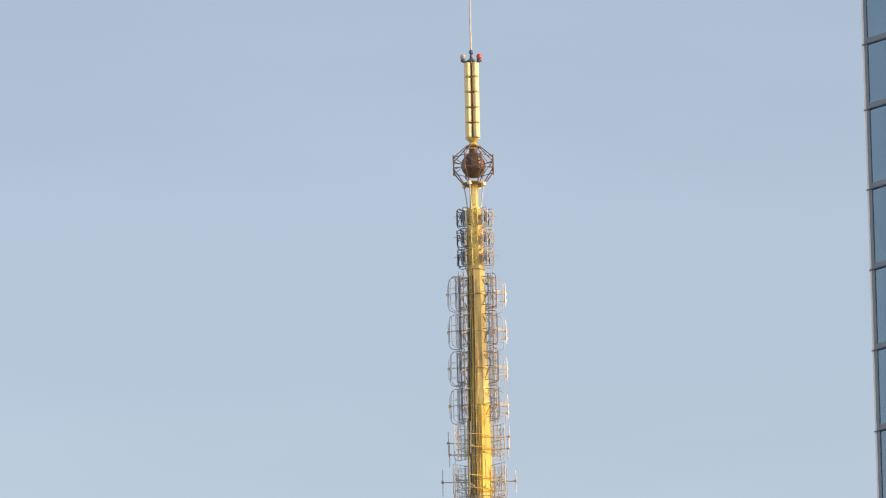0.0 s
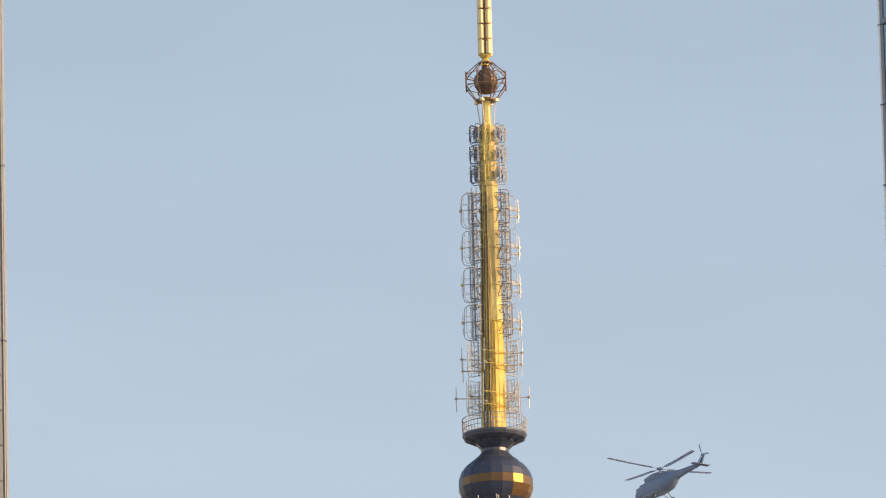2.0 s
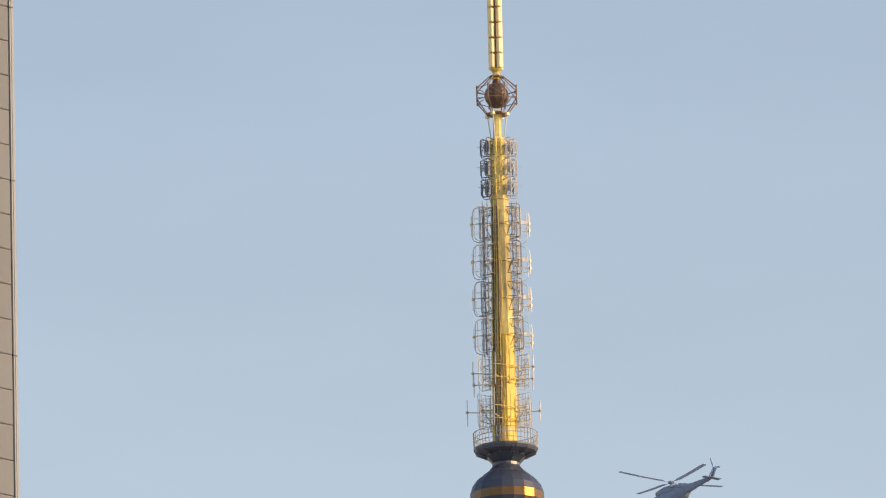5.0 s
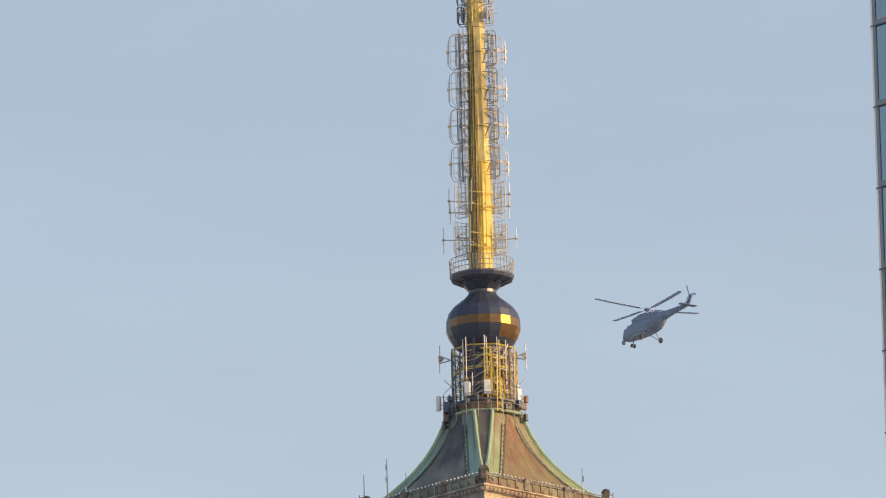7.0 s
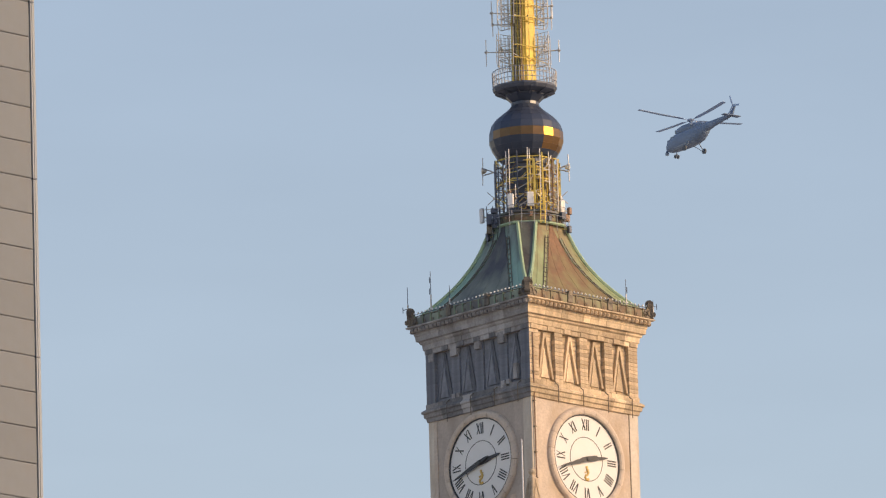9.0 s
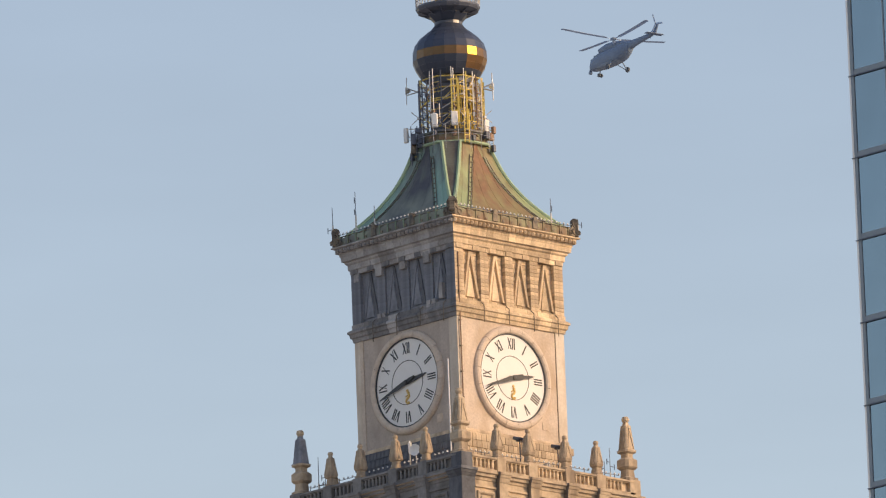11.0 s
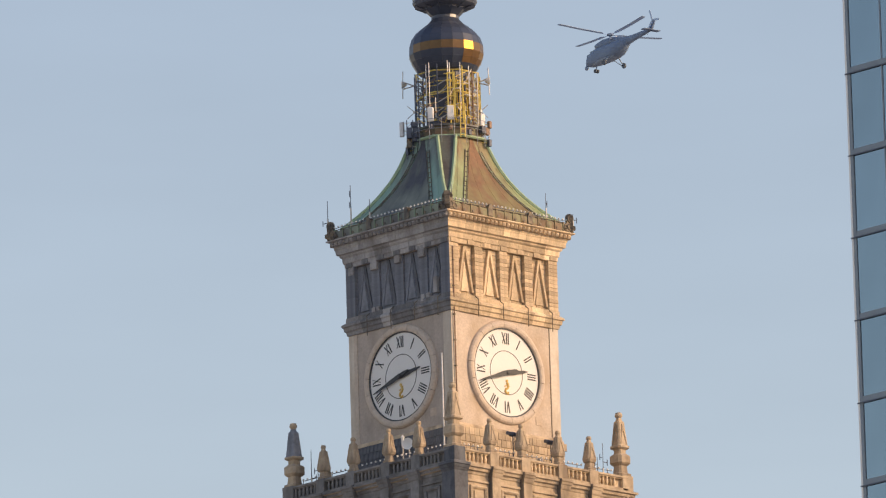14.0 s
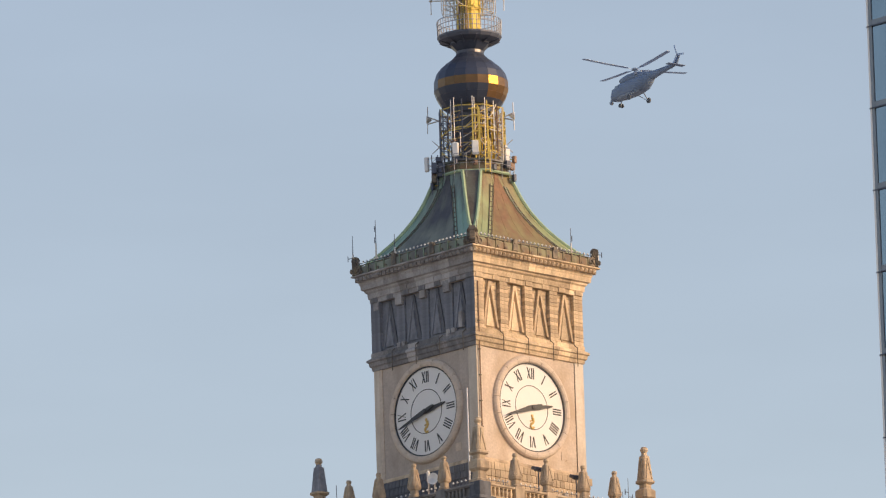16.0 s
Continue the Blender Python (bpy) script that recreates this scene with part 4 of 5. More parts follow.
# ---------------- aerials on the mast ----------------
def broadcast_aerial(white, plain=False):
    """One bay: a ladder frame standing off the mast, two bent pipe loops, a boom with a dipole. Its x points outwards."""
    t = thing("mast_aerial", pose(0, 0, 0), "pipe-framed radio aerial bay bolted to a yellow mast", "antenna", "mast aerials")
    bm = B()
    for y in (-0.28, 0.28):
        bar(bm, (1.15, y, -1.2), (1.15, y, 1.25), 0.032, seg=5)
        bar(bm, (1.42, y * 1.2, -1.0), (1.42, y * 1.2, 1.15), 0.024, seg=5)
        for z in (-0.9, 0.1, 1.15):
            bar(bm, (0.6, y * 0.8, z), (1.42, y, z - 0.1), 0.028, seg=5)
    for z in np.arange(-1.1, 1.2, 0.55):
        bar(bm, (1.15, -0.28, z), (1.15, 0.28, z), 0.02, seg=4)
    part("frame", bm, GALV if white else RAILST, t)
    for z in (1.2, -0.05):
        part("bracket", bar(B(), (0.55, 0.12, z + 0.12), (1.38, 0.12, z - 0.28), 0.04, seg=5), PALEGOLD if white else GALV, t)
    part("feeder", chain(B(), [(0.62, -0.2, 1.0), (0.9, -0.26, 0.55), (1.2, -0.3, 0.5), (1.25, -0.3, 0.05), (0.95, -0.26, -0.35), (0.66, -0.2, -0.9)], 0.022, 5), DARKST, t, "looped black feeder cable")
    for y in ((-0.32,) if plain else (0.32,)):
        bm = B()
        chain(bm, [(1.0, y, 1.28), (1.6, y, 1.22), (1.82, y, 1.08), (1.88, y, 0.85), (1.9, y, -0.95), (1.83, y, -1.15), (1.6, y, -1.26), (1.0, y, -1.28)], 0.026, 5)
        for z in (-0.62, 0.42 + 0.3 * y):
            bar(bm, (1.1, y, z), (1.9, y, z - 0.06), 0.016, seg=4)
        part("pipe_loop", bm, GALV if white else RAILST, t)
    if plain:
        return t
    for y in ((-0.16, 0.14) if white else (0.0,)):
        part("dipole_rod", bar(B(), (2.02, y, -0.75 + y), (2.02, y, 0.75 + y), 0.028, seg=5), TRIM, t)
    if white:
        bm = B()
        rings(bm, [[(1.15, -0.1, 0.1), (1.15, 0.1, 0.1), (1.15, 0.1, 0.3), (1.15, -0.1, 0.3)], [(1.6, -0.07, 0.02), (1.6, 0.07, 0.02), (1.6, 0.07, 0.3), (1.6, -0.07, 0.3)], [(2.08, -0.04, -0.02), (2.08, 0.04, -0.02), (2.08, 0.04, 0.14), (2.08, -0.04, 0.14)]])
        part("radome", bm, WHITE, t, "white tapered radome")
        part("radome", box(B(), (1.5, -0.05, -0.5), (2.06, 0.05, -0.38)), WHITE, t)
    else:
        part("boom", bar(B(), (1.15, 0, 0.2), (2.12, 0, 0.1), 0.04, seg=6), TRIM, t)
    for z in ((0.05, -0.45) if white else (0.1,)):
        part("knob", lathe(B(), [(0.03, -0.12), (0.09, -0.08), (0.105, 0), (0.09, 0.09), (0.03, 0.12)], 10), PALEGOLD, t).matrix_local = T((2.03, 0, z))
    return t


AX = Matrix.Translation((0.07, -0.07, Z0 + S0))
EASTISH = math.degrees(math.atan2(-0.7, 0.72))      # towards the observer's right hand
first_w, first_g, first_p = broadcast_aerial(True), broadcast_aerial(False), broadcast_aerial(False, True)
used = set()
for z in (25.75, 23.05, 20.35, 17.65):
    for a, src in ((EASTISH + 6, first_w), (EASTISH - 30, first_p), (EASTISH + 174, first_g), (EASTISH + 212, first_p)):
        m = AX @ pose(0, 0, z, 0, 0, a + rng.uniform(-4, 4))
        if src.name in used:
            copy_thing(src, m)
        else:
            src.matrix_world = m
            used.add(src.name)
for a in (EASTISH + 14, EASTISH - 14, EASTISH + 166, EASTISH + 194):
    for r in (1.02, 1.36):
        t = thing("aerial_rail", AX @ pose(0, 0, 16.2, 0, 0, a), "long vertical steel pipe carrying aerials on a mast", "pipe", "aerial rails")
        part("pipe", bar(B(), (r, 0, 0), (r - 0.12, 0, 11.2), 0.035, seg=5), GALV, t)
        for k in range(6):
            part("stay", bar(B(), (0.6, 0, 1.3 + 1.8 * k), (r - 0.02, 0, 1.3 + 1.8 * k), 0.03, seg=5), GALV, t)
front = thing("mast_ladder", AX @ pose(0, 0, 10, 0, 0, EASTISH - 112), "thin yellow climbing ladder on a mast", "ladder")
for y in (-0.17, 0.17):
    part("stile", chain(B(), [(0.94, y, 0), (0.9, y, 7.5), (0.78, y, 12.5), (0.71, y, 17.4)], 0.02, 5), HAZEGOLD, front)
for k in range(38):
    part("rung", bar(B(), (0.97 - 0.2 * max(0, k / 38 - 0.42), -0.17, 0.3 + 0.45 * k), (0.97 - 0.2 * max(0, k / 38 - 0.42), 0.17, 0.3 + 0.45 * k), 0.012, seg=4), HAZEGOLD, front)


def grid_aerial(steel=None):
    """A small square frame with crossed bars, on two arms."""
    t = thing("grid_aerial", pose(0, 0, 0), "small cross-braced steel aerial frame on a yellow mast", "antenna", "grid aerials")
    bm = B()
    for y in (-0.3, 0.3):
        chain(bm, [(0.5, y, -0.55), (1.05, y, -0.62), (1.22, y, -0.5), (1.22, y, 0.55), (1.05, y, 0.62), (0.5, y, 0.5)], 0.03, 5)
        bar(bm, (0.75, y, -0.6), (0.75, y, 0.6), 0.025, seg=4)
        bar(bm, (0.5, y, 0.0), (1.22, y, 0.05), 0.022, seg=4)
    bar(bm, (1.2, -0.3, -0.5), (1.2, 0.3, 0.5), 0.02, seg=4)
    bar(bm, (1.2, 0.3, -0.5), (1.2, -0.3, 0.5), 0.02, seg=4)
    bar(bm, (0.6, -0.3, -0.45), (1.2, -0.3, 0.45), 0.02, seg=4)
    part("frame", bm, steel or GALV, t)
    part("back_plate", box(B(), (0.9, -0.22, -0.35), (0.96, 0.22, 0.35)), DARKST, t)
    part("element", bar(B(), (1.22, 0, 0.2), (1.5, 0, 0.2), 0.02, seg=4), GALV, t)
    return t


g = grid_aerial()
# dark copy for left-hand frames, painting their shaded, backlit look
gd = grid_aerial(DARKST)
fresh = {0: True, 1: True}
for z in (31.25, 29.75, 28.35):
    for k, a in enumerate((EASTISH + 8, EASTISH + 176, EASTISH - 35, EASTISH + 215)):
        m = AX @ pose(0, 0, z, 0, 0, a + rng.uniform(-6, 6)) @ T((0 if k == 1 else 0.05, 0, 0))
        src = (g, gd)[k % 2]
        if fresh[k % 2]:
            src.matrix_world, fresh[k % 2] = m, False
        else:
            copy_thing(src, m)


g2 = grid_aerial(YELST)
fresh = True
for z in (31.2, 29.8, 28.4):
    for a in (EASTISH - 122, EASTISH - 60):
        m = AX @ pose(0, 0, z + rng.uniform(-0.2, 0.2), 0, 0, a + rng.uniform(-8, 8)) @ T((-0.42, 0, 0))
        if fresh:
            g2.matrix_world, fresh = m, False
        else:
            copy_thing(g2, m)


def boom_aerial(reach, half):
    t = thing("boom_aerial", pose(0, 0, 0), "horizontal boom with a vertical dipole on a yellow mast", "antenna", "boom aerials")
    part("boom", bar(B(), (0.8, 0, 0), (reach, 0, 0.05), 0.045, seg=6), GALV, t)
    part("dipole", bar(B(), (reach, 0, -half), (reach, 0, half), 0.035, seg=6), TRIM, t)
    part("knob", lathe(B(), [(0.05, -0.1), (0.14, 0), (0.05, 0.12)], 10), GALV, t).matrix_local = T((reach, 0, 0.05))
    return t


for z, reach, half, a in ((12.2, 2.6, 0.95, 180), (12.2, 2.45, 0.8, 0), (15.0, 2.15, 0.9, 180), (14.2, 2.1, 0.8, 176), (15.4, 2.05, 0.85, 0), (14.6, 2.0, 0.8, 6), (12.6, 1.5, 0.8, 10), (12.4, 1.6, 0.8, 172)):
    boom_aerial(reach, half).matrix_world = AX @ pose(0, 0, z, 0, 0, EASTISH + a)
def side_frame(w, h):
    """A flat lattice of thin pipes standing off the mast, with a rounded lower corner and one diagonal."""
    t = thing("pipe_lattice", pose(0, 0, 0), "flat lattice of thin steel pipes beside a mast", "antenna frame", "pipe lattices")
    part("outline", chain(B(), [(0.85, 0, h), (0.85 + w, 0, h + 0.12), (0.88 + w, 0, h * 0.2), (0.8 + w, 0, 0.05), (0.6 + w, 0, -0.08), (0.85, 0, 0.0)], 0.03, 5), GALV, t)
    for k in range(1, 4):
        part("upright", bar(B(), (0.85 + w * k / 4, 0, -0.02), (0.85 + w * k / 4, 0, h + 0.05), 0.022, seg=4), GALV, t)
    for k in range(1, 6):
        part("crossbar", bar(B(), (0.82, 0, h * k / 6), (0.88 + w, 0, h * k / 6 + 0.05), 0.02, seg=4), GALV, t)
    part("diagonal", bar(B(), (0.85, 0, 0.1), (0.85 + w, 0, h * 0.9), 0.025, seg=4), GALV, t)
    return t


for z, h, w, offs in ((11.0, 2.3, 1.05, (-24, 14)), (14.0, 2.1, 1.0, (-20, 22))):
    for a in (0, 180):
        for o in offs:
            side_frame(w, h).matrix_world = AX @ pose(0, 0, z, 0, 0, EASTISH + a + o)
# working stages round the foot of the mast
for z0, z1, r in ((10.9, 13.6, 1.85), (13.9, 16.2, 1.55)):
    w = thing("working_stage", AX @ pose(0, 0, z0), "open yellow pipe stage with rails round a mast", "scaffold", "working stages")
    h = z1 - z0
    for k in range(8):
        a = OCT + 2 * math.pi * k / 8
        rr = r if k in (0, 3, 4, 7) else 1.05
        part("upright", bar(B(), rp(rr, a, 0), rp(rr, a + 0.03, h), 0.03, seg=5), YELST if k in (5, 6) else GALV, w)
        part("arm", bar(B(), rp(0.85, a, h * 0.3), rp(rr, a, h * 0.3), 0.03, seg=5), GALV, w)
    for z in (0.55, 1.45):
        if z < h:
            for k in range(8):
                a, b = OCT + 2 * math.pi * k / 8, OCT + 2 * math.pi * (k + 1) / 8
                ra, rb = (r if q % 8 in (0, 3, 4, 7) else 1.05 for q in (k, k + 1))
                part("rail", bar(B(), rp(ra, a, z), rp(rb, b, z + 0.03), 0.04 if k == 5 else 0.028, seg=5), YELST if k in (4, 5, 6) else GALV, w)

# ---------------- scaffold and aerials under the bulb ----------------
cage = thing("drum_scaffold", AX @ pose(0, 0, 0.36), "yellow pipe scaffold round the drum below an onion bulb", "scaffold")
NP = 16
for k in range(NP):
    a = 2 * math.pi * k / NP + 0.1
    m = DARKST if math.degrees(a) < 212 else (YELST if k % 3 else RUSTY)
    part("post", bar(B(), rp(2.26, a, 0), rp(2.26, a, 3.85 + 0.5 * rng.random() * (k % 2)), 0.05, seg=5), m, cage)
    if k % 2 == 0:
        part("inner_post", bar(B(), rp(1.7, a + 0.15, 0), rp(1.7, a + 0.15, 3.9), 0.05, seg=5), (YELST if k % 4 else GOLD) if k > 8 else DARKST, cage)
        part("tie", bar(B(), rp(1.1, a, 2.2), rp(2.26, a, 2.2), 0.04, seg=5), YELST, cage)
    if k % 4 in (0, 1):
        b = 2 * math.pi * (k + 1) / NP + 0.1
        for z in np.arange(0.3, 3.4, 0.62):
            part("brace", bar(B(), rp(2.24, a, z), rp(2.24, b, z + (0.5 if k % 2 else 0.0)), 0.035, seg=4), YELST if k % 3 else GALV, cage)
for r, zs in ((2.3, (2.3, 3.85)), (1.75, (1.3, 3.2))):
    for z in zs:
        part("hoop", chain(B(), circle(r, z, 8, OCT) + circle(r, z, 8, OCT)[:1], 0.05, 5), YELST, cage)
for k in range(8):      # stout yellow lattice members inside the scaffold
    a = radians(232 + 15 * k)
    part("lattice_post", bar(B(), rp(1.82, a, 0.05), rp(1.82, a, 3.3), 0.07 if k % 3 == 0 else 0.045, seg=6), GOLD if k % 2 else YELST, cage)
    if k % 3 != 2:
        for z in np.arange(0.4 + 0.25 * (k % 2), 3.2, 0.9):
            part("lattice_rung", bar(B(), rp(1.82, a, z), rp(1.82, a + radians(15), z + 0.2 * (k % 2)), 0.04, seg=4), GOLD if k % 2 else YELST, cage)
for k in range(120):      # odd braces, clamps and pipes among the posts
    a = radians(rng.uniform(125, 330))
    z, r = rng.uniform(0.1, 3.7), rng.choice((2.24, 2.24, 1.95, 1.7))
    b = a + radians(rng.choice((11, 22, 22)))
    dz = rng.choice((0.0, 0.0, 0.45, -0.45, 0.8))
    part("brace", bar(B(), rp(r, a, z), rp(r, b, min(4.0, max(0.05, z + dz))), rng.choice((0.028, 0.04)), seg=4), rng.choice((YELST, GALV, RUSTY, GALV, DARKST) if a > radians(222) else (DARKST, DARKST, RUSTY, YELST)), cage)
for k in range(8):
    a = radians(242 + 9 * k)
    part("post", bar(B(), rp(1.95, a, 0.0), rp(1.95, a, 2.6 + 1.4 * rng.random()), 0.035, seg=5), YELST if k % 3 else GOLD, cage)
for k in range(12):      # junction boxes and brackets on the ring below
    a = 2 * math.pi * k / 12 + 0.33
    s_ = rng.uniform(0.09, 0.18)
    part("junction_box", box(B(), (-s_, -s_, -s_ * 1.4), (s_, s_, s_ * 1.4), T(rp(2.62, a, rng.uniform(-0.7, 0.1)))), (DARKST, RUSTY, DARKST)[k % 3], cage)
for k in range(20):
    a = 2 * math.pi * k / 20
    part("guard_post", bar(B(), rp(2.8, a, -1.5), rp(2.85, a, 0.3), 0.02, seg=4), RAILST, cage)
for z in (-0.4, 0.3):
    part("guard_hoop", chain(B(), circle(2.83, z, 20) + circle(2.83, z, 20)[:1], 0.018, 4), RAILST, cage)
for k in range(10):
    a = 2 * math.pi * k / 10 + 0.2
    part("bracket", bar(B(), rp(2.3, a, -0.25), rp(2.85, a, -0.6), 0.05, seg=5), RUSTY, cage)


def at(lat, front, z):
    """A place by the observer's right hand, towards him, and height above the clocks."""
    l, f = Vector((0.7181, -0.696, 0)), Vector((-0.696, -0.7181, 0))
    return l * lat + f * front + Vector((0.0, 0.0, Z0 + z))


for lat, front, z, w, h, lab in ((-1.1, 2.35, 18.2, 0.42, 1.0, "white"), (0.26, 2.55, 18.25, 0.45, 1.0, "white"), (2.45, 1.0, 17.95, 0.38, 1.0, "white"), (-3.12, 0.6, 17.6, 0.34, 1.05, "pale grey")):
    p = at(lat, front, z)
    t = thing("panel_antenna", T(p) @ pose(0, 0, 0, 0, 0, -44 + 12 * lat), lab + " panel antenna on a bracket below an onion bulb", "antenna", "panel antennas")
    part("housing", box(B(), (-w / 2, -0.1, 0), (w / 2, 0.12, h), None, 0.05), WHITE if lab == "white" else TRIM, t)
    part("bracket", bar(B(), (0, 0.1, h * 0.5), (0, 0.55, h * 0.45), 0.04, seg=5), GALV, t)
for lat, z, sg in ((-2.9, 21.45, -1), (2.95, 21.55, 1)):
    t = thing("horn_antenna", T(at(sg * 2.2, 0, z)) @ pose(0, 0, 0, 0, 0, EASTISH + (0 if sg > 0 else 180)), "horn antenna on forked arms beside a scaffold", "antenna", "horn antennas")
    part("arm", chain(B(), [(0, 0, -0.1), (0.75, 0, 0.2)], 0.05), GALV, t)
    part("arm", chain(B(), [(0, 0, -0.1), (0.75, 0, -0.3)], 0.05), GALV, t)
    part("dipole", bar(B(), (0.8, 0, -1.0), (0.75, 0, 0.95), 0.035), TRIM, t)
    part("reflector", lathe(B(), [(0.06, 0), (0.18, 0.15), (0.26, 0.34), (0.24, 0.36)], 12), WHITE if sg > 0 else GALV, t).matrix_local = pose(0.5, 0, 0, 0, 90, 0)
for lat, front, z0, z1 in ((-2.2, 0.7, 19.3, 20.4), (2.35, 0.8, 19.2, 20.5)):
    t = thing("yagi_antenna", T(at(lat, front, z0)), "thin forked aerial beside a pipe scaffold", "antenna", "yagi antennas")
    l = Vector((0.7181, -0.696, 0)) * (1 if lat > 0 else -1)
    for dz in (-0.45, 0.45):
        part("element", bar(B(), (0, 0, 0.0), l * 0.5 + Vector((0, 0, dz)), 0.03, seg=5), GALV, t)
    part("mount", box(B(), (-0.08, -0.08, -0.08), (0.08, 0.08, 0.08)), GALV, t)
for lat, z in ((-2.95, 16.5), (-2.85, 17.2), (3.15, 18.2), (3.1, 16.9), (-1.6, 17.55)):
    t = thing("floodlight", T(at(lat * 0.93, 0.9, z)), "small rust-brown floodlight on an arm above a roof", "floodlight", "roof floodlights")
    part("lamp_body", box(B(), (-0.13, -0.13, -0.25), (0.13, 0.13, 0.25), None, 0.03), RUSTY if z > 17 else DARKST, t)
    part("arm", bar(B(), (0, 0, 0), Vector((0.7181, -0.696, 0)) * (0.9 if lat < 0 else -0.9) + Vector((0, 0, 0.1)), 0.04, seg=5), YELST, t)
for lat, z0, z1 in ((-1.35, 19.0, 22.35), (-1.14, 19.0, 22.4), (0.14, 19.3, 22.5), (0.27, 19.3, 22.4), (1.0, 19.0, 22.35), (-0.74, 18.5, 19.9), (1.6, 19.0, 22.2)):
    t = thing("rod_aerial", T(at(lat, 2.3 if abs(lat) < 1.2 else 1.9, z0)), "thin pale vertical rod aerial on a scaffold", "antenna", "rod aerials")
    part("rod", bar(B(), (0, 0, 0), (0, 0, z1 - z0), 0.032, seg=6), TRIM, t)
    part("clamp", box(B(), (-0.07, -0.07, 0.3), (0.07, 0.07, 0.42)), RUSTY, t)

frm = thing("access_frame", T(at(0.36, 2.42, 19.2)) @ pose(0, 0, 0, 0, 0, -44), "stout yellow steel access frame on a drum scaffold", "frame")
for x in (-0.23, 0.23):
    part("upright", box(B(), (x - 0.05, -0.04, -0.8), (x + 0.05, 0.04, 2.45)), YELST, frm)
for z in (0.1, 0.75, 1.35, 1.9, 2.4):
    part("rail", box(B(), (-0.2, -0.035, z - 0.045), (0.2, 0.035, z + 0.045)), YELST, frm)
for lat, front, steel, lab in ((-1.84, 1.25, DARKST, "dark steel"), (1.9, 1.2, GALV, "grey and yellow steel")):
    t = thing("lattice_mast", T(at(lat, front, 18.05)) @ pose(0, 0, 0, 0, 0, -44), lab + " lattice mast beside a drum", "lattice mast", "lattice masts")
    for x in (-0.27, 0.27):
        for y in (-0.2, 0.2):
            part("upright", bar(B(), (x, y, 0), (x, y, 3.75), 0.045, seg=5), steel, t)
    for k in range(7):
        z, sg = 0.25 + 0.5 * k, 1 if k % 2 else -1
        for y in (-0.2, 0.2):
            part("diagonal", bar(B(), (-0.27 * sg, y, z), (0.27 * sg, y, z + 0.48), 0.032, seg=4), steel if k % 3 else YELST, t)
            part("crossbar", bar(B(), (-0.27, y, z), (0.27, y, z), 0.03, seg=4), steel, t)
rack = thing("radio_rack", T(at(-2.15, 1.3, 16.75)) @ pose(0, 0, 0, 0, 0, -44), "dark radio units crowded on a rack above a roof", "radio rack")
for x, y, z, w, h, m in ((-0.45, 0, 0.55, 0.42, 0.75, DARKST), (0.05, 0.05, 0.3, 0.5, 1.0, DARKST), (0.5, 0, 0.1, 0.3, 0.7, ORNCU), (-0.1, 0, 1.35, 0.5, 0.35, DARKST), (-0.5, 0.1, -0.1, 0.34, 0.5, ORNCU)):
    part("radio_unit", box(B(), (x - w / 2, y - 0.16, z), (x + w / 2, y + 0.16, z + h), None, 0.03), m, rack)
for x in (-0.62, -0.2, 0.3):
    part("rack_post", bar(B(), (x, 0.2, -0.9), (x, 0.2, 1.9), 0.035, seg=5), DARKST, rack)
for z in (0.0, 0.9, 1.7):
    part("rack_rail", bar(B(), (-0.75, 0.2, z), (0.7, 0.2, z), 0.03, seg=5), GALV, rack)
for x, y in ((-0.3, -0.3), (0.1, -0.26), (0.45, -0.3)):
    part("rack_cable", chain(B(), [(x, y + 0.1, 0.9), (x + 0.06, y, 0.3), (x - 0.05, y + 0.05, -0.3), (x + 0.02, y + 0.2, -0.8)], 0.025, 4), INK, rack)

lad = thing("hook_ladder", T(at(1.08, 2.75, 17.0)) @ pose(0, 0, 0, 4, 0, -30), "short yellow steel ladder hooked over a drum", "ladder")
for x in (-0.16, 0.16):
    part("stile", bar(B(), (x, 0, -0.05), (x, 0, 2.3), 0.035, seg=5), YELST, lad)
for k in range(6):
    part("rung", bar(B(), (-0.16, 0, 0.1 + 0.4 * k), (0.16, 0, 0.1 + 0.4 * k), 0.035, seg=4), YELST, lad)

# ---------------- along the eaves ----------------
BULBGLASS = mat("milky_lamp_glass", (0.765, 0.765, 0.748), 0.3, var=0.04)
bulb_me = mesh_of(lathe(B(), [(0.03, 0), (0.06, 0.03), (0.07, 0.08), (0.045, 0.12), (0.01, 0.14)], 8), "bulb", BULBGLASS)


def lamp_row(side, x0, x1, y, z, step, label, post):
    t = thing("festoon_lights", side @ pose(0, y, z), label, "festoon lights", "festoon lights")
    part("wire", bar(B(), (x0, 0, 0), (x1, 0, 0), 0.025, seg=4), DARKST, t)
    n = int((x1 - x0) / step)
    for k in range(n + 1):
        x = x0 + (x1 - x0) * k / n
        o = new("bulb", bulb_me)
        o.parent = t
        o.matrix_local = T((x, 0, 0.02))
        if k % 4 == 0:
            part("post", bar(B(), (x, 0, -post), (x, 0, 0), 0.025, seg=4), DARKST, t)


for side in (SOUTH, WEST):
    lamp_row(side, -5.4, 5.5, -5.85, 11.32, 0.36, "row of milky bulbs along a copper eaves gutter", 0.25)
    for a, b in ((-7.2, -5.1), (-4.3, -2.1), (-1.3, 1.4), (2.2, 4.3), (5.2, 7.2)):
        lamp_row(side, a, b, -7.75, -6.42, 0.4, "row of milky bulbs on posts behind a balustrade", 1.38)


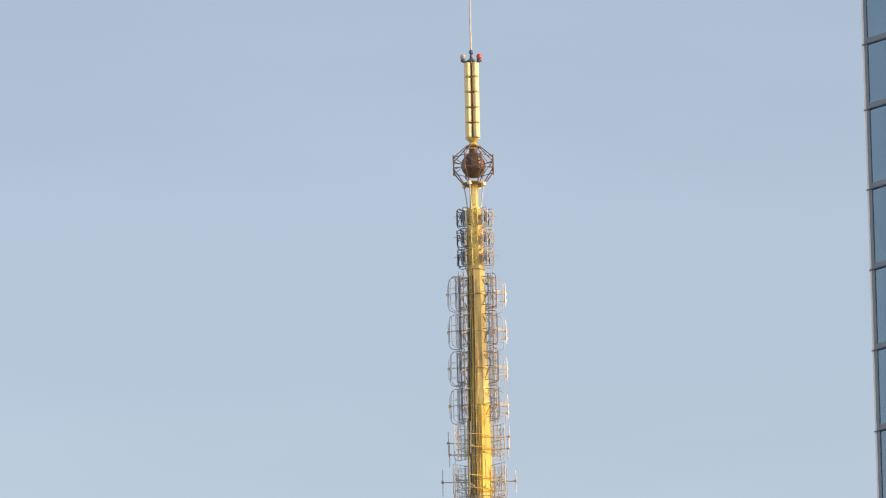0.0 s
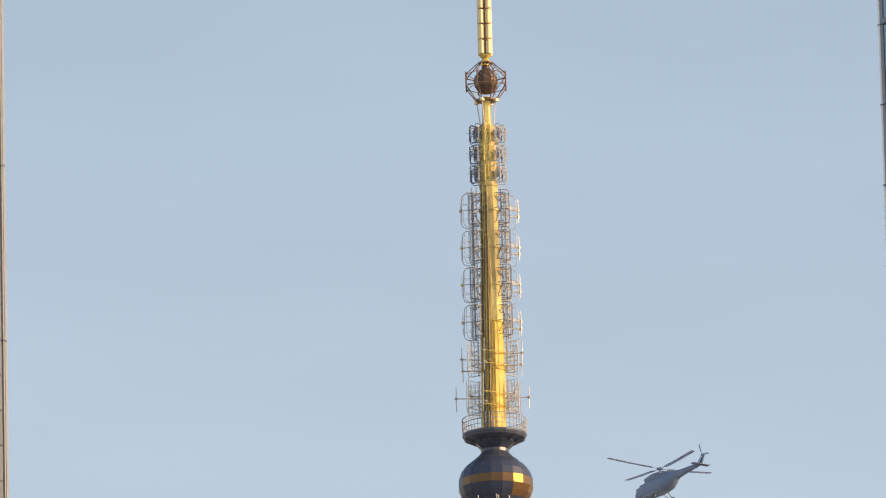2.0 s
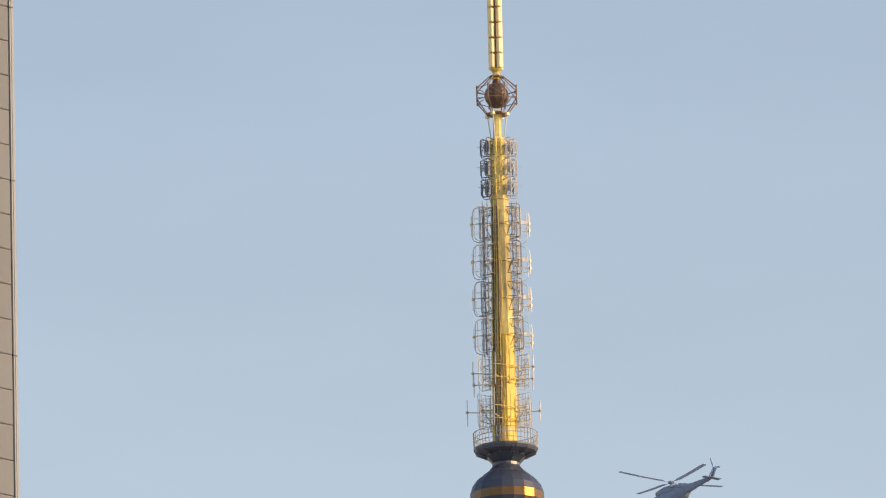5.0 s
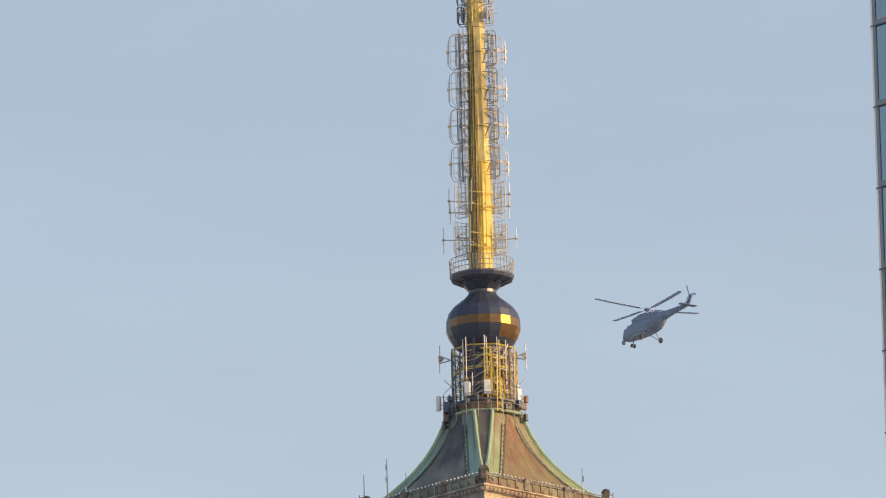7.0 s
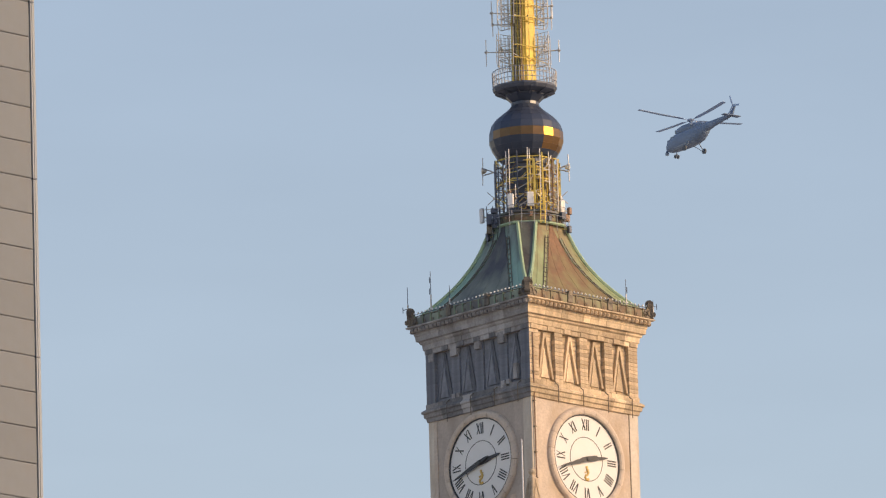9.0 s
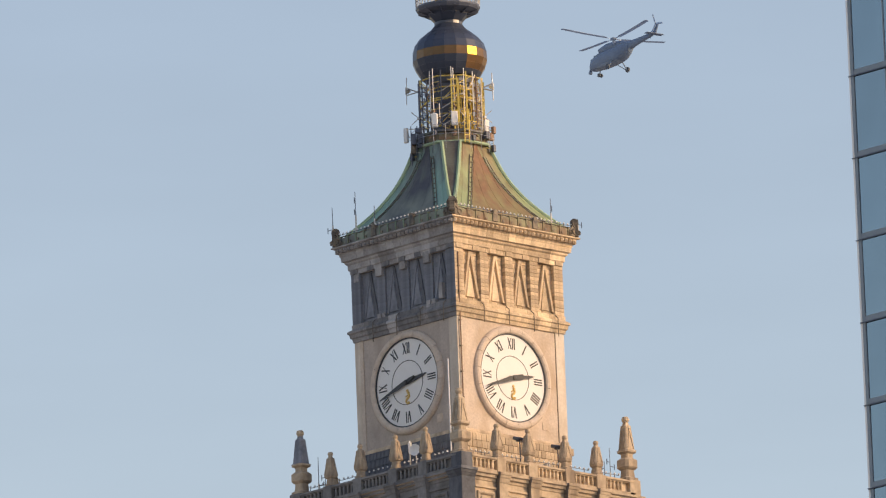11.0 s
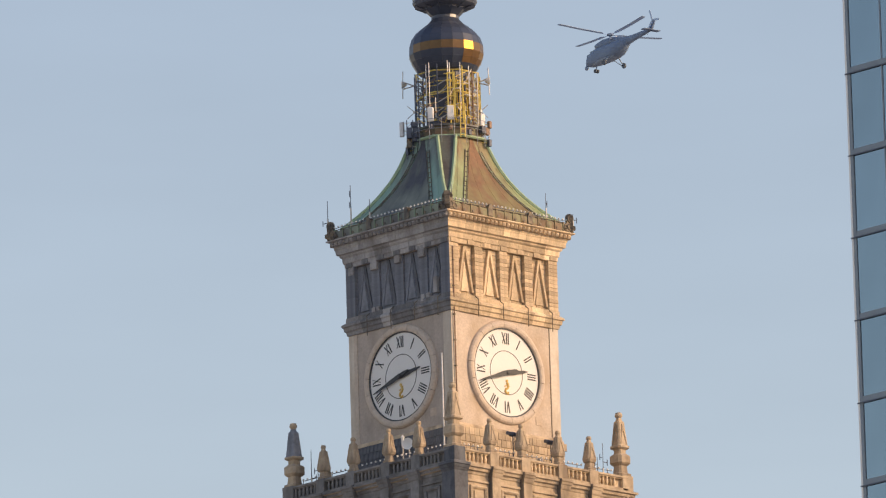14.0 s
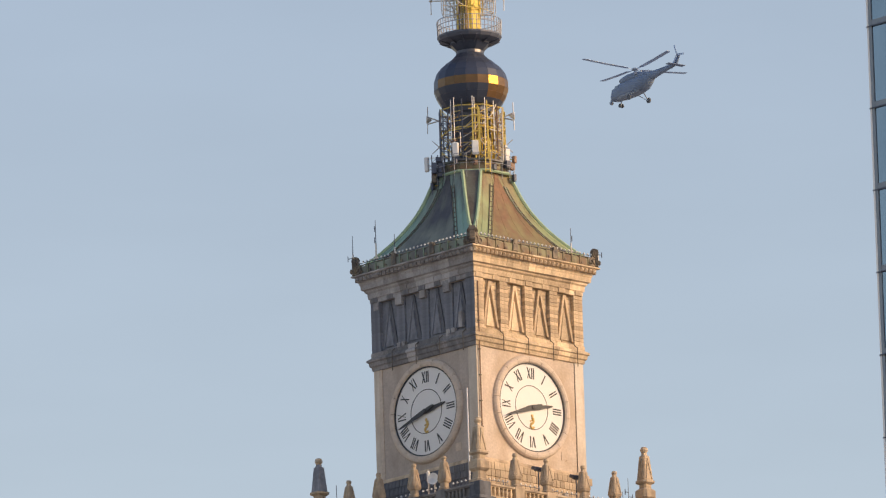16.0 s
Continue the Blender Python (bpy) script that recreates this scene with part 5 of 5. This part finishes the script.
def whip(m, h, label, arms=()):
    t = thing("whip_antenna", m, label, "antenna")
    part("rod", bar(B(), (0, 0, 0), (0, 0, h), 0.035, 0.02, 6), DARKST, t)
    part("sleeve", bar(B(), (0, 0, 0), (0, 0, h * 0.45), 0.055, seg=6), GALV, t)
    for z, l in arms:
        part("arm", bar(B(), (-l, 0, z), (0, 0, z), 0.025, seg=5), DARKST, t)
        part("arm_tip", bar(B(), (-l, 0, z - 0.2), (-l, 0, z + 0.2), 0.03, seg=5), DARKST, t)


whip(WEST @ T((-3.75, -5.82, 11.1)), 3.0, "tall whip antenna on a copper gutter", ((1.6, 0.12), (2.4, 0.1)))
whip(WEST @ T((-6.0, -5.9, 11.1)), 2.3, "whip antenna by a scrolled roof corner", ((0.75, 0.5),))
whip(WEST @ T((-1.88, -5.82, 11.1)), 1.65, "short whip antenna on a copper gutter")
whip(SOUTH @ T((3.6, -5.82, 11.1)), 1.95, "whip antenna on a sunlit copper gutter", ((1.2, -0.1),))
whip(SOUTH @ T((6.1, -5.9, 11.0)), 0.9, "short bracket aerial by a scrolled roof corner", ((0.5, -0.35),))
whip(SOUTH @ T((-5.0, -5.4, 11.1)), 1.4, "small white-tipped aerial at a roof corner")
whip(SOUTH @ T((6.35, -7.8, -7.8)), 3.2, "thin aerial beside a corner obelisk", ((1.9, -0.4), (2.2, 0.3)))
whip(SOUTH @ T((5.9, -7.7, -7.8)), 2.2, "thin aerial on a tower terrace", ((1.7, 0.25),))
whip(WEST @ T((-6.3, -7.8, -7.8)), 3.4, "thin aerial beside a dark corner obelisk", ((1.4, -0.5),))
whip(WEST @ T((-5.75, -7.7, -7.8)), 2.4, "thin aerial on a tower terrace", ((1.9, 0.35),))
pole = thing("terrace_pole", WEST @ T((6.55, -7.5, -7.8)), "slender white pole on a tower terrace", "pole")
part("pole", bar(B(), (0, 0, 0), (0, 0, 7.9), 0.065, 0.045, 8), TRIM, pole)
part("pole_foot", lathe(B(), [(0.2, 0), (0.2, 0.15), (0.1, 0.25)], 10), DARKST, pole)
dish = thing("satellite_dish", WEST @ T((3.05, -7.5, -6.75)) @ pose(0, 0, 0, 0, 0, 20), "round white satellite dish behind a balustrade", "satellite dish")
part("reflector", lathe(B(), [(0.05, 0.0), (0.25, 0.05), (0.4, 0.13), (0.41, 0.15), (0.24, 0.08), (0.04, 0.03)], 24), WHITE, dish).matrix_local = pose(0, 0, 1.15, 90, 0, 0)
part("dish_mast", bar(B(), (0, 0.1, -1.05), (0, 0.1, 1.15), 0.05), GALV, dish)
probe = thing("weather_sensor", WEST @ T((2.5, -7.5, -7.8)), "slim white weather sensor on a pole", "sensor")
part("sensor_pole", bar(B(), (0, 0, 0), (0, 0, 2.2), 0.05), GALV, probe)
part("sensor_body", lathe(B(), [(0.05, 2.0), (0.1, 2.15), (0.1, 2.6), (0.14, 2.75), (0.03, 2.9)], 10), WHITE, probe)
for x, z in ((-1.82, -5.0), (1.78, -5.1)):
    f = thing("terrace_floodlight", SOUTH @ T((x, -7.4, -7.8)), "dark floodlight on a post on a tower terrace", "floodlight", "terrace floodlights")
    part("post", bar(B(), (0, 0, 0), (0, 0, z + 7.75), 0.05), DARKST, f)
    part("crossbar", bar(B(), (-0.35, 0, z + 7.7), (0.35, 0, z + 7.7), 0.04), DARKST, f)
    for dx in (-0.28, 0.24):
        part("lamp_head", box(B(), (-0.22, -0.2, -0.1), (0.22, 0.2, 0.14), None, 0.04), DARKST, f).matrix_local = pose(dx, 0, z + 7.85, 18, 0, 20 * dx)
for x, w, h in ((0.1, 0.5, 0.9), (0.75, 0.3, 1.1), (-3.4, 0.4, 0.8)):
    c = thing("equipment_cabinet", SOUTH @ T((x, -7.3, -7.8)), "small grey equipment cabinet on a tower terrace", "cabinet", "equipment cabinets")
    part("body", box(B(), (-w / 2, -0.2, 0), (w / 2, 0.2, h + 0.4), None, 0.03), GALV, c)
    part("door", box(B(), (-w / 2 + 0.05, -0.23, 0.1), (w / 2 - 0.05, -0.2, h + 0.3), None, 0.0), WHITE, c)

# ================= helicopter =================
# bluish lift in the helicopter's colours is far-off haze mixed in
HULL = mat("grey_helicopter_paint", (0.194, 0.274, 0.41), 0.75, var=0.12, scale=0.4, fine=3, stain=(0.122, 0.173, 0.266), stain_amt=0.7, stain_scale=0.35, bump=0.02)
BELLY = mat("pale_grey_paint", (0.216, 0.285, 0.389), 0.6, var=0.06, bump=0.02)
BLADE = mat("hazed_blade_grey", (0.36, 0.5, 0.72), 0.6, var=0.06, bump=0.0)
WINDOW = mat("dark_cabin_glass", (0.16, 0.19, 0.22), 0.1, metal=0.6, var=0.05, bump=0.0)
HELIDARK = mat("hazed_dark_grey_paint", (0.24, 0.32, 0.45), 0.6, var=0.1, bump=0.0)
TYRE = mat("hazed_tyre_rubber", (0.11, 0.13, 0.16), 0.85, var=0.1)


def oval(x, cz, w, h, n=16, power=0.75, cy=0.0):
    w, h = w * 1.04, h * 1.05
    pts = []
    for k in range(n):
        t = 2 * math.pi * k / n
        c, s = math.cos(t), math.sin(t)
        pts.append((x, cy + w * math.copysign(abs(c) ** power, c), cz + h * math.copysign(abs(s) ** power, s)))
    return pts


def helicopter():
    """Nose towards +x, left side towards +y, rotor head above the origin of x."""
    h = thing("helicopter", pose(0, 0, 0), "grey twin-engined helicopter in flight with four-bladed rotor", "helicopter")
    body = part("fuselage", rings(B(), [oval(*a) for a in ((4.75, -0.35, 0.12, 0.15), (4.55, -0.3, 0.5, 0.45), (4.1, -0.2, 0.75, 0.68), (3.4, -0.02, 0.9, 0.88), (2.5, 0.12, 0.97, 1.0), (1.0, 0.15, 1.0, 1.02), (-0.8, 0.15, 1.0, 1.02), (-1.9, 0.22, 0.92, 0.94), (-2.8, 0.46, 0.68, 0.72), (-3.5, 0.68, 0.46, 0.48))]), HULL, h, "", True)
    part("belly", rings(B(), [oval(*a) for a in ((3.6, -0.62, 0.5, 0.34), (2.4, -0.62, 0.78, 0.38), (0.5, -0.62, 0.82, 0.38), (-1.2, -0.5, 0.74, 0.38), (-2.1, -0.2, 0.5, 0.3))]), BELLY, body, "pale grey underside", True)
    part("engine_housing", rings(B(), [oval(*a) for a in ((2.3, 1.2, 0.55, 0.22), (1.95, 1.3, 0.82, 0.46), (0.8, 1.36, 0.86, 0.6), (-0.6, 1.36, 0.78, 0.58), (-2.2, 1.2, 0.52, 0.44), (-3.6, 0.98, 0.28, 0.26))]), HULL, h, "", True)
    for y in (-0.42, 0.42):
        part("air_intake", lathe(B(), [(0.05, 0.0), (0.3, 0.02), (0.34, 0.25), (0.26, 0.5)], 14), BELLY, h).matrix_local = pose(2.45, y, 1.35, 0, -90, 0)
        part("exhaust", bar(B(), (-0.9, y * 1.5, 1.55), (-1.25, y * 2.2, 1.6), 0.2, 0.2, 12), HELIDARK, h)
    part("tail_boom", rings(B(), [oval(*a) for a in ((-2.4, 0.7, 0.66, 0.7), (-3.6, 0.8, 0.46, 0.5), (-5.0, 0.9, 0.34, 0.38), (-6.8, 1.02, 0.25, 0.29), (-8.3, 1.13, 0.17, 0.22))]), HULL, h, "", True)
    part("fin", rings(B(), [[(-7.0, -0.12, 1.0), (-8.6, -0.1, 1.0), (-8.6, 0.1, 1.0), (-7.0, 0.12, 1.0)], [(-8.0, -0.1, 1.55), (-8.9, -0.08, 1.55), (-8.9, 0.08, 1.55), (-8.0, 0.1, 1.55)], [(-8.75, -0.09, 2.3), (-9.4, -0.06, 2.3), (-9.4, 0.06, 2.3), (-8.75, 0.09, 2.3)]]), HULL, h)
    part("tailplane", rings(B(), [[(-7.9, y, 1.0), (-8.7, y, 1.0), (-8.7, y, 1.06), (-8.3, y, 1.12), (-7.9, y, 1.07)] for y in (-1.3, -0.6, 0.6, 1.3)]), HULL, h)
    part("tail_skid", bar(B(), (-7.3, 0, 1.0), (-7.6, 0, 0.6), 0.035), HELIDARK, h)
    # main rotor
    part("rotor_shaft", bar(B(), (0, 0, 1.7), (0, 0, 2.5), 0.2, 0.16, 10), HELIDARK, h)
    part("rotor_hub", lathe(B(), [(0.2, 2.25), (0.42, 2.32), (0.45, 2.5), (0.25, 2.6), (0.1, 2.64)], 14), HELIDARK, h)
    for k in range(4):
        bm = B()
        rings(bm, [[(r, -c * 0.3, z), (r, c * 0.7, z - 0.03), (r, c * 0.7, z), (r, 0, z + 0.05)] for r, c, z in ((0.3, 0.16, 2.42), (1.0, 0.16, 2.44), (1.4, 0.62, 2.48), (4.5, 0.66, 2.62), (7.7, 0.66, 2.85), (7.85, 0.45, 2.87))])
        part("rotor_blade", bm, BLADE, h).matrix_local = pose(0, 0, 0, 0, 0, 90 * k + ROTOR)
    # tail rotor
    part("tail_rotor_hub", bar(B(), (-9.1, 0.05, 2.15), (-9.1, 0.4, 2.15), 0.1, 0.12, 10), HELIDARK, h)
    for k in range(3):
        o = part("tail_rotor_blade", rings(B(), [[(-0.04 - w, 0, r), (0.04 + w, 0, r), (0.04 + w, 0.04, r), (-0.04 - w, 0.04, r)] for r, w in ((0.05, 0.02), (0.3, 0.08), (1.35, 0.08), (1.42, 0.05))]), BLADE, h)
        o.matrix_local = pose(-9.1, 0.34, 2.15, 0, 120 * k + 20, 0)
    # undercarriage

    def wheel(x, y, z, r, w):
        o = part("wheel", lathe(B(), [(r * 0.55, -w / 2), (r * 0.95, -w / 2), (r, -w / 4), (r, w / 4), (r * 0.95, w / 2), (r * 0.55, w / 2)], 18), TYRE, h)
        o.matrix_local = pose(x, y, z, 90, 0, 0)
        part("rim", lathe(B(), [(0.05, -w * 0.4), (r * 0.55, -w * 0.35), (r * 0.55, w * 0.35), (0.05, w * 0.4)], 12), BELLY, o)

    for sg in (-1, 1):
        wheel(3.1, sg * 0.2, -1.66, 0.26, 0.17)
        wheel(-0.55, sg * 1.6, -1.58, 0.36, 0.22)
        part("main_strut", bar(B(), (-0.55, sg * 1.5, -1.58), (-0.5, sg * 0.8, -0.6), 0.07), BELLY, h)
        part("main_strut", bar(B(), (-0.55, sg * 1.5, -1.7), (0.5, sg * 0.7, -0.75), 0.05), BELLY, h)
    part("nose_strut", bar(B(), (3.1, 0, -1.66), (3.05, 0, -0.7), 0.08), HELIDARK, h)
    part("nose_axle", bar(B(), (3.1, -0.25, -1.66), (3.1, 0.25, -1.66), 0.05), HELIDARK, h)
    ball = part("sensor_ball", lathe(B(), [(0.02, -0.26), (0.18, -0.2), (0.27, 0), (0.2, 0.18), (0.12, 0.3), (0.12, 0.4)], 14), HELIDARK, h, "", True)
    ball.matrix_local = T((4.75, 0.25, -0.95))
    part("sensor_arm", bar(B(), (4.75, 0.25, -0.6), (4.2, 0.2, -0.45), 0.07), HELIDARK, h)
    # cabin windows
    for y in (-1, 1):
        for x0, x1, z0, z1 in ((3.35, 4.05, 0.05, 0.55), (2.35, 3.2, 0.1, 0.8), (1.0, 1.7, 0.15, 0.7), (0.0, 0.7, 0.15, 0.7), (-1.0, -0.3, 0.15, 0.7)):
            d0, d1 = (0.99 if x < 2.6 else 0.99 - 0.16 * (x - 2.6) for x in (x0, x1))
            quad = [(x0, y * d0, z0), (x1, y * d1, z0), (x1, y * (d1 - 0.06), z1), (x0, y * (d0 - 0.05), z1)]
            part("window_pane", rings(B(), [[(x, yy - y * 0.05, z) for x, yy, z in quad], [(x, yy + y * 0.015, z) for x, yy, z in quad]]), WINDOW, h)
    bm = B()
    rings(bm, [[(4.32, -0.5, 0.1), (4.32, 0.5, 0.1), (4.36, 0.5, 0.12), (4.36, -0.5, 0.12)], [(3.55, -0.55, 0.72), (3.55, 0.55, 0.72), (3.6, 0.55, 0.76), (3.6, -0.55, 0.76)]])
    part("windscreen", bm, WINDOW, h)
    part("beacon", lathe(B(), [(0.1, 0), (0.1, 0.1), (0.04, 0.18)], 10), WHITE, h).matrix_local = T((-1.2, 0, 1.85))
    part("blade_aerial", bar(B(), (-2.6, 0, 1.2), (-2.75, 0, 1.75), 0.03), HELIDARK, h)
    return h


ROTOR = 84
heli = helicopter()
hub = EYE + aim(44.968, 14.577) * 1370
heli.matrix_world = T(hub) @ pose(0, 0, 0, 0, 0, 83.5) @ pose(0, 0, 0, 0.4, 1.0, 0) @ T((0, 0, -2.45))

# ================= glass office tower =================
GX, GY = -181.3, -211.4
glass_block = thing("glass_office_tower", pose(GX, GY, 0), "office tower with a facade of blue mirror glass in grey frames", "office tower")
part("core", box(B(), (0.25, -46, 0), (40, -0.25, 157.0)), FRAME, glass_block)
part("roof_edge", box(B(), (-0.05, -46.1, 157.0), (40.1, 0.05, 158.2)), FRAME, glass_block)
ST, LINE, MOD = 3.58, 114.6, 1.87
lines = [LINE + ST * k - (0.65 if k > 6 else 0.0) for k in range(-32, 13)]     # the storey above the sixth is a low one
pane = mesh_of(box(B(), (0.03, -MOD + 0.03, 0.12), (0.12, -0.03, ST - 0.12)), "pane", GLASS)
low_pane = mesh_of(box(B(), (0.03, -MOD + 0.03, 0.12), (0.12, -0.03, ST - 0.77)), "pane", GLASS)
cols = 24
bm = B()
for z, top in zip(lines, lines[1:]):
    for c in range(cols):
        if c < 6 and 85 < z < 150:
            o = new("pane", pane if top - z > 3.2 else low_pane)
            o.parent = glass_block
            o.matrix_local = T((0, -0.2 - MOD * c, z)) @ pose(0, 0, 0, 0, rng.uniform(-0.12, 0.12), rng.uniform(-0.12, 0.12))
        else:
            box(bm, (0.03, -0.2 - MOD * (c + 1) + 0.03, z + 0.12), (0.12, -0.2 - MOD * c - 0.03, top - 0.12))
tagged(part("far_panes", bm, GLASS, glass_block), kind="stuff")
for z in lines:
    part("transom", box(B(), (0.0, -46, z - 0.125), (0.24, -0.16, z + 0.125)), FRAME, glass_block)
    part("transom_lip", box(B(), (-0.05, -46, z - 0.165), (0.03, 0.06, z - 0.12)), DARKST, glass_block)
for c in range(1, cols + 1):
    y = -0.2 - MOD * c
    if c % 2:
        part("mullion", box(B(), (0.006, y - 0.032, 0), (0.22, y + 0.032, 157)), FRAME, glass_block)
    else:
        part("mullion", box(B(), (0.006, y - 0.17, 0), (0.22, y + 0.06, 157)), FRAME, glass_block)
        part("mullion_cap", box(B(), (-0.03, y - 0.09, 0), (0.006, y - 0.02, 157)), TRIM, glass_block, "pale aluminium strip")
part("corner_post", box(B(), (-0.01, -0.225, 0), (0.26, -0.06, 157.2)), FRAME, glass_block)
part("corner_trim", box(B(), (-0.02, -0.06, 0), (0.3, 0.04, 157.2)), WHITE, glass_block, "pale aluminium corner strip")

# ================= beige office block =================
beige_block = thing("beige_office_block", pose(-363.95, -361.45, 0), "office block clad in beige panels with a pale corner trim", "office block")
part("core", box(B(), (-45, 0.2, 0), (-0.15, 30, 88.0)), CONCRETE, beige_block)
part("parapet", box(B(), (-45.1, 0.0, 88.0), (0.02, 30.1, 89.2)), PANELTRIM, beige_block)
PH, PW, PZ = 0.728, 1.18, 62.005
bm = B()
rings(bm, [[(-PW + 0.006, 0.15, 0.006), (-0.006, 0.15, 0.006), (-0.006, 0.15, PH - 0.006), (-PW + 0.006, 0.15, PH - 0.006)],
           [(-PW + 0.006, 0.03, 0.006), (-0.006, 0.03, 0.006), (-0.006, 0.03, PH - 0.006), (-PW + 0.006, 0.03, PH - 0.006)],
           [(-PW + 0.025, 0.018, 0.025), (-0.025, 0.018, 0.025), (-0.025, 0.02, PH - 0.03), (-PW + 0.025, 0.02, PH - 0.03)]])
panel = mesh_of(bm, "facade_panel", PANEL)
bm = B()
for k in range(-85, 35):
    z = PZ + PH * k
    for c in range(38):
        x = -0.125 - PW * c
        if c < 3 and 44 < z < 72:
            o = new("facade_panel", panel)
            o.parent = beige_block
            o.matrix_local = T((x, 0, z))
        else:
            box(bm, (x - PW + 0.012, 0.03, z + 0.012), (x - 0.012, 0.15, z + PH - 0.012))
tagged(part("far_panels", bm, PANEL, beige_block), kind="stuff")
part("shadow_gap", box(B(), (-0.135, 0.1, 0), (-0.09, 0.25, 88)), INK, beige_block)
for k in range(-17, 7):
    z = PZ + PH * 5 * k
    part("corner_trim", box(B(), (-0.1, 0.012, z + 0.008), (-0.068, 0.25, z + PH * 5 - 0.008)), PANELTRIM, beige_block, "pale corner trim")
    part("corner_trim", box(B(), (-0.06, 0.005, z + 0.008), (0.0, 0.25, z + PH * 5 - 0.008)), PANELTRIM, beige_block, "pale corner trim")
    part("trim_joint", box(B(), (-0.13, -0.006, z - 0.014), (-0.02, 0.1, z + 0.014)), DARKST, beige_block)
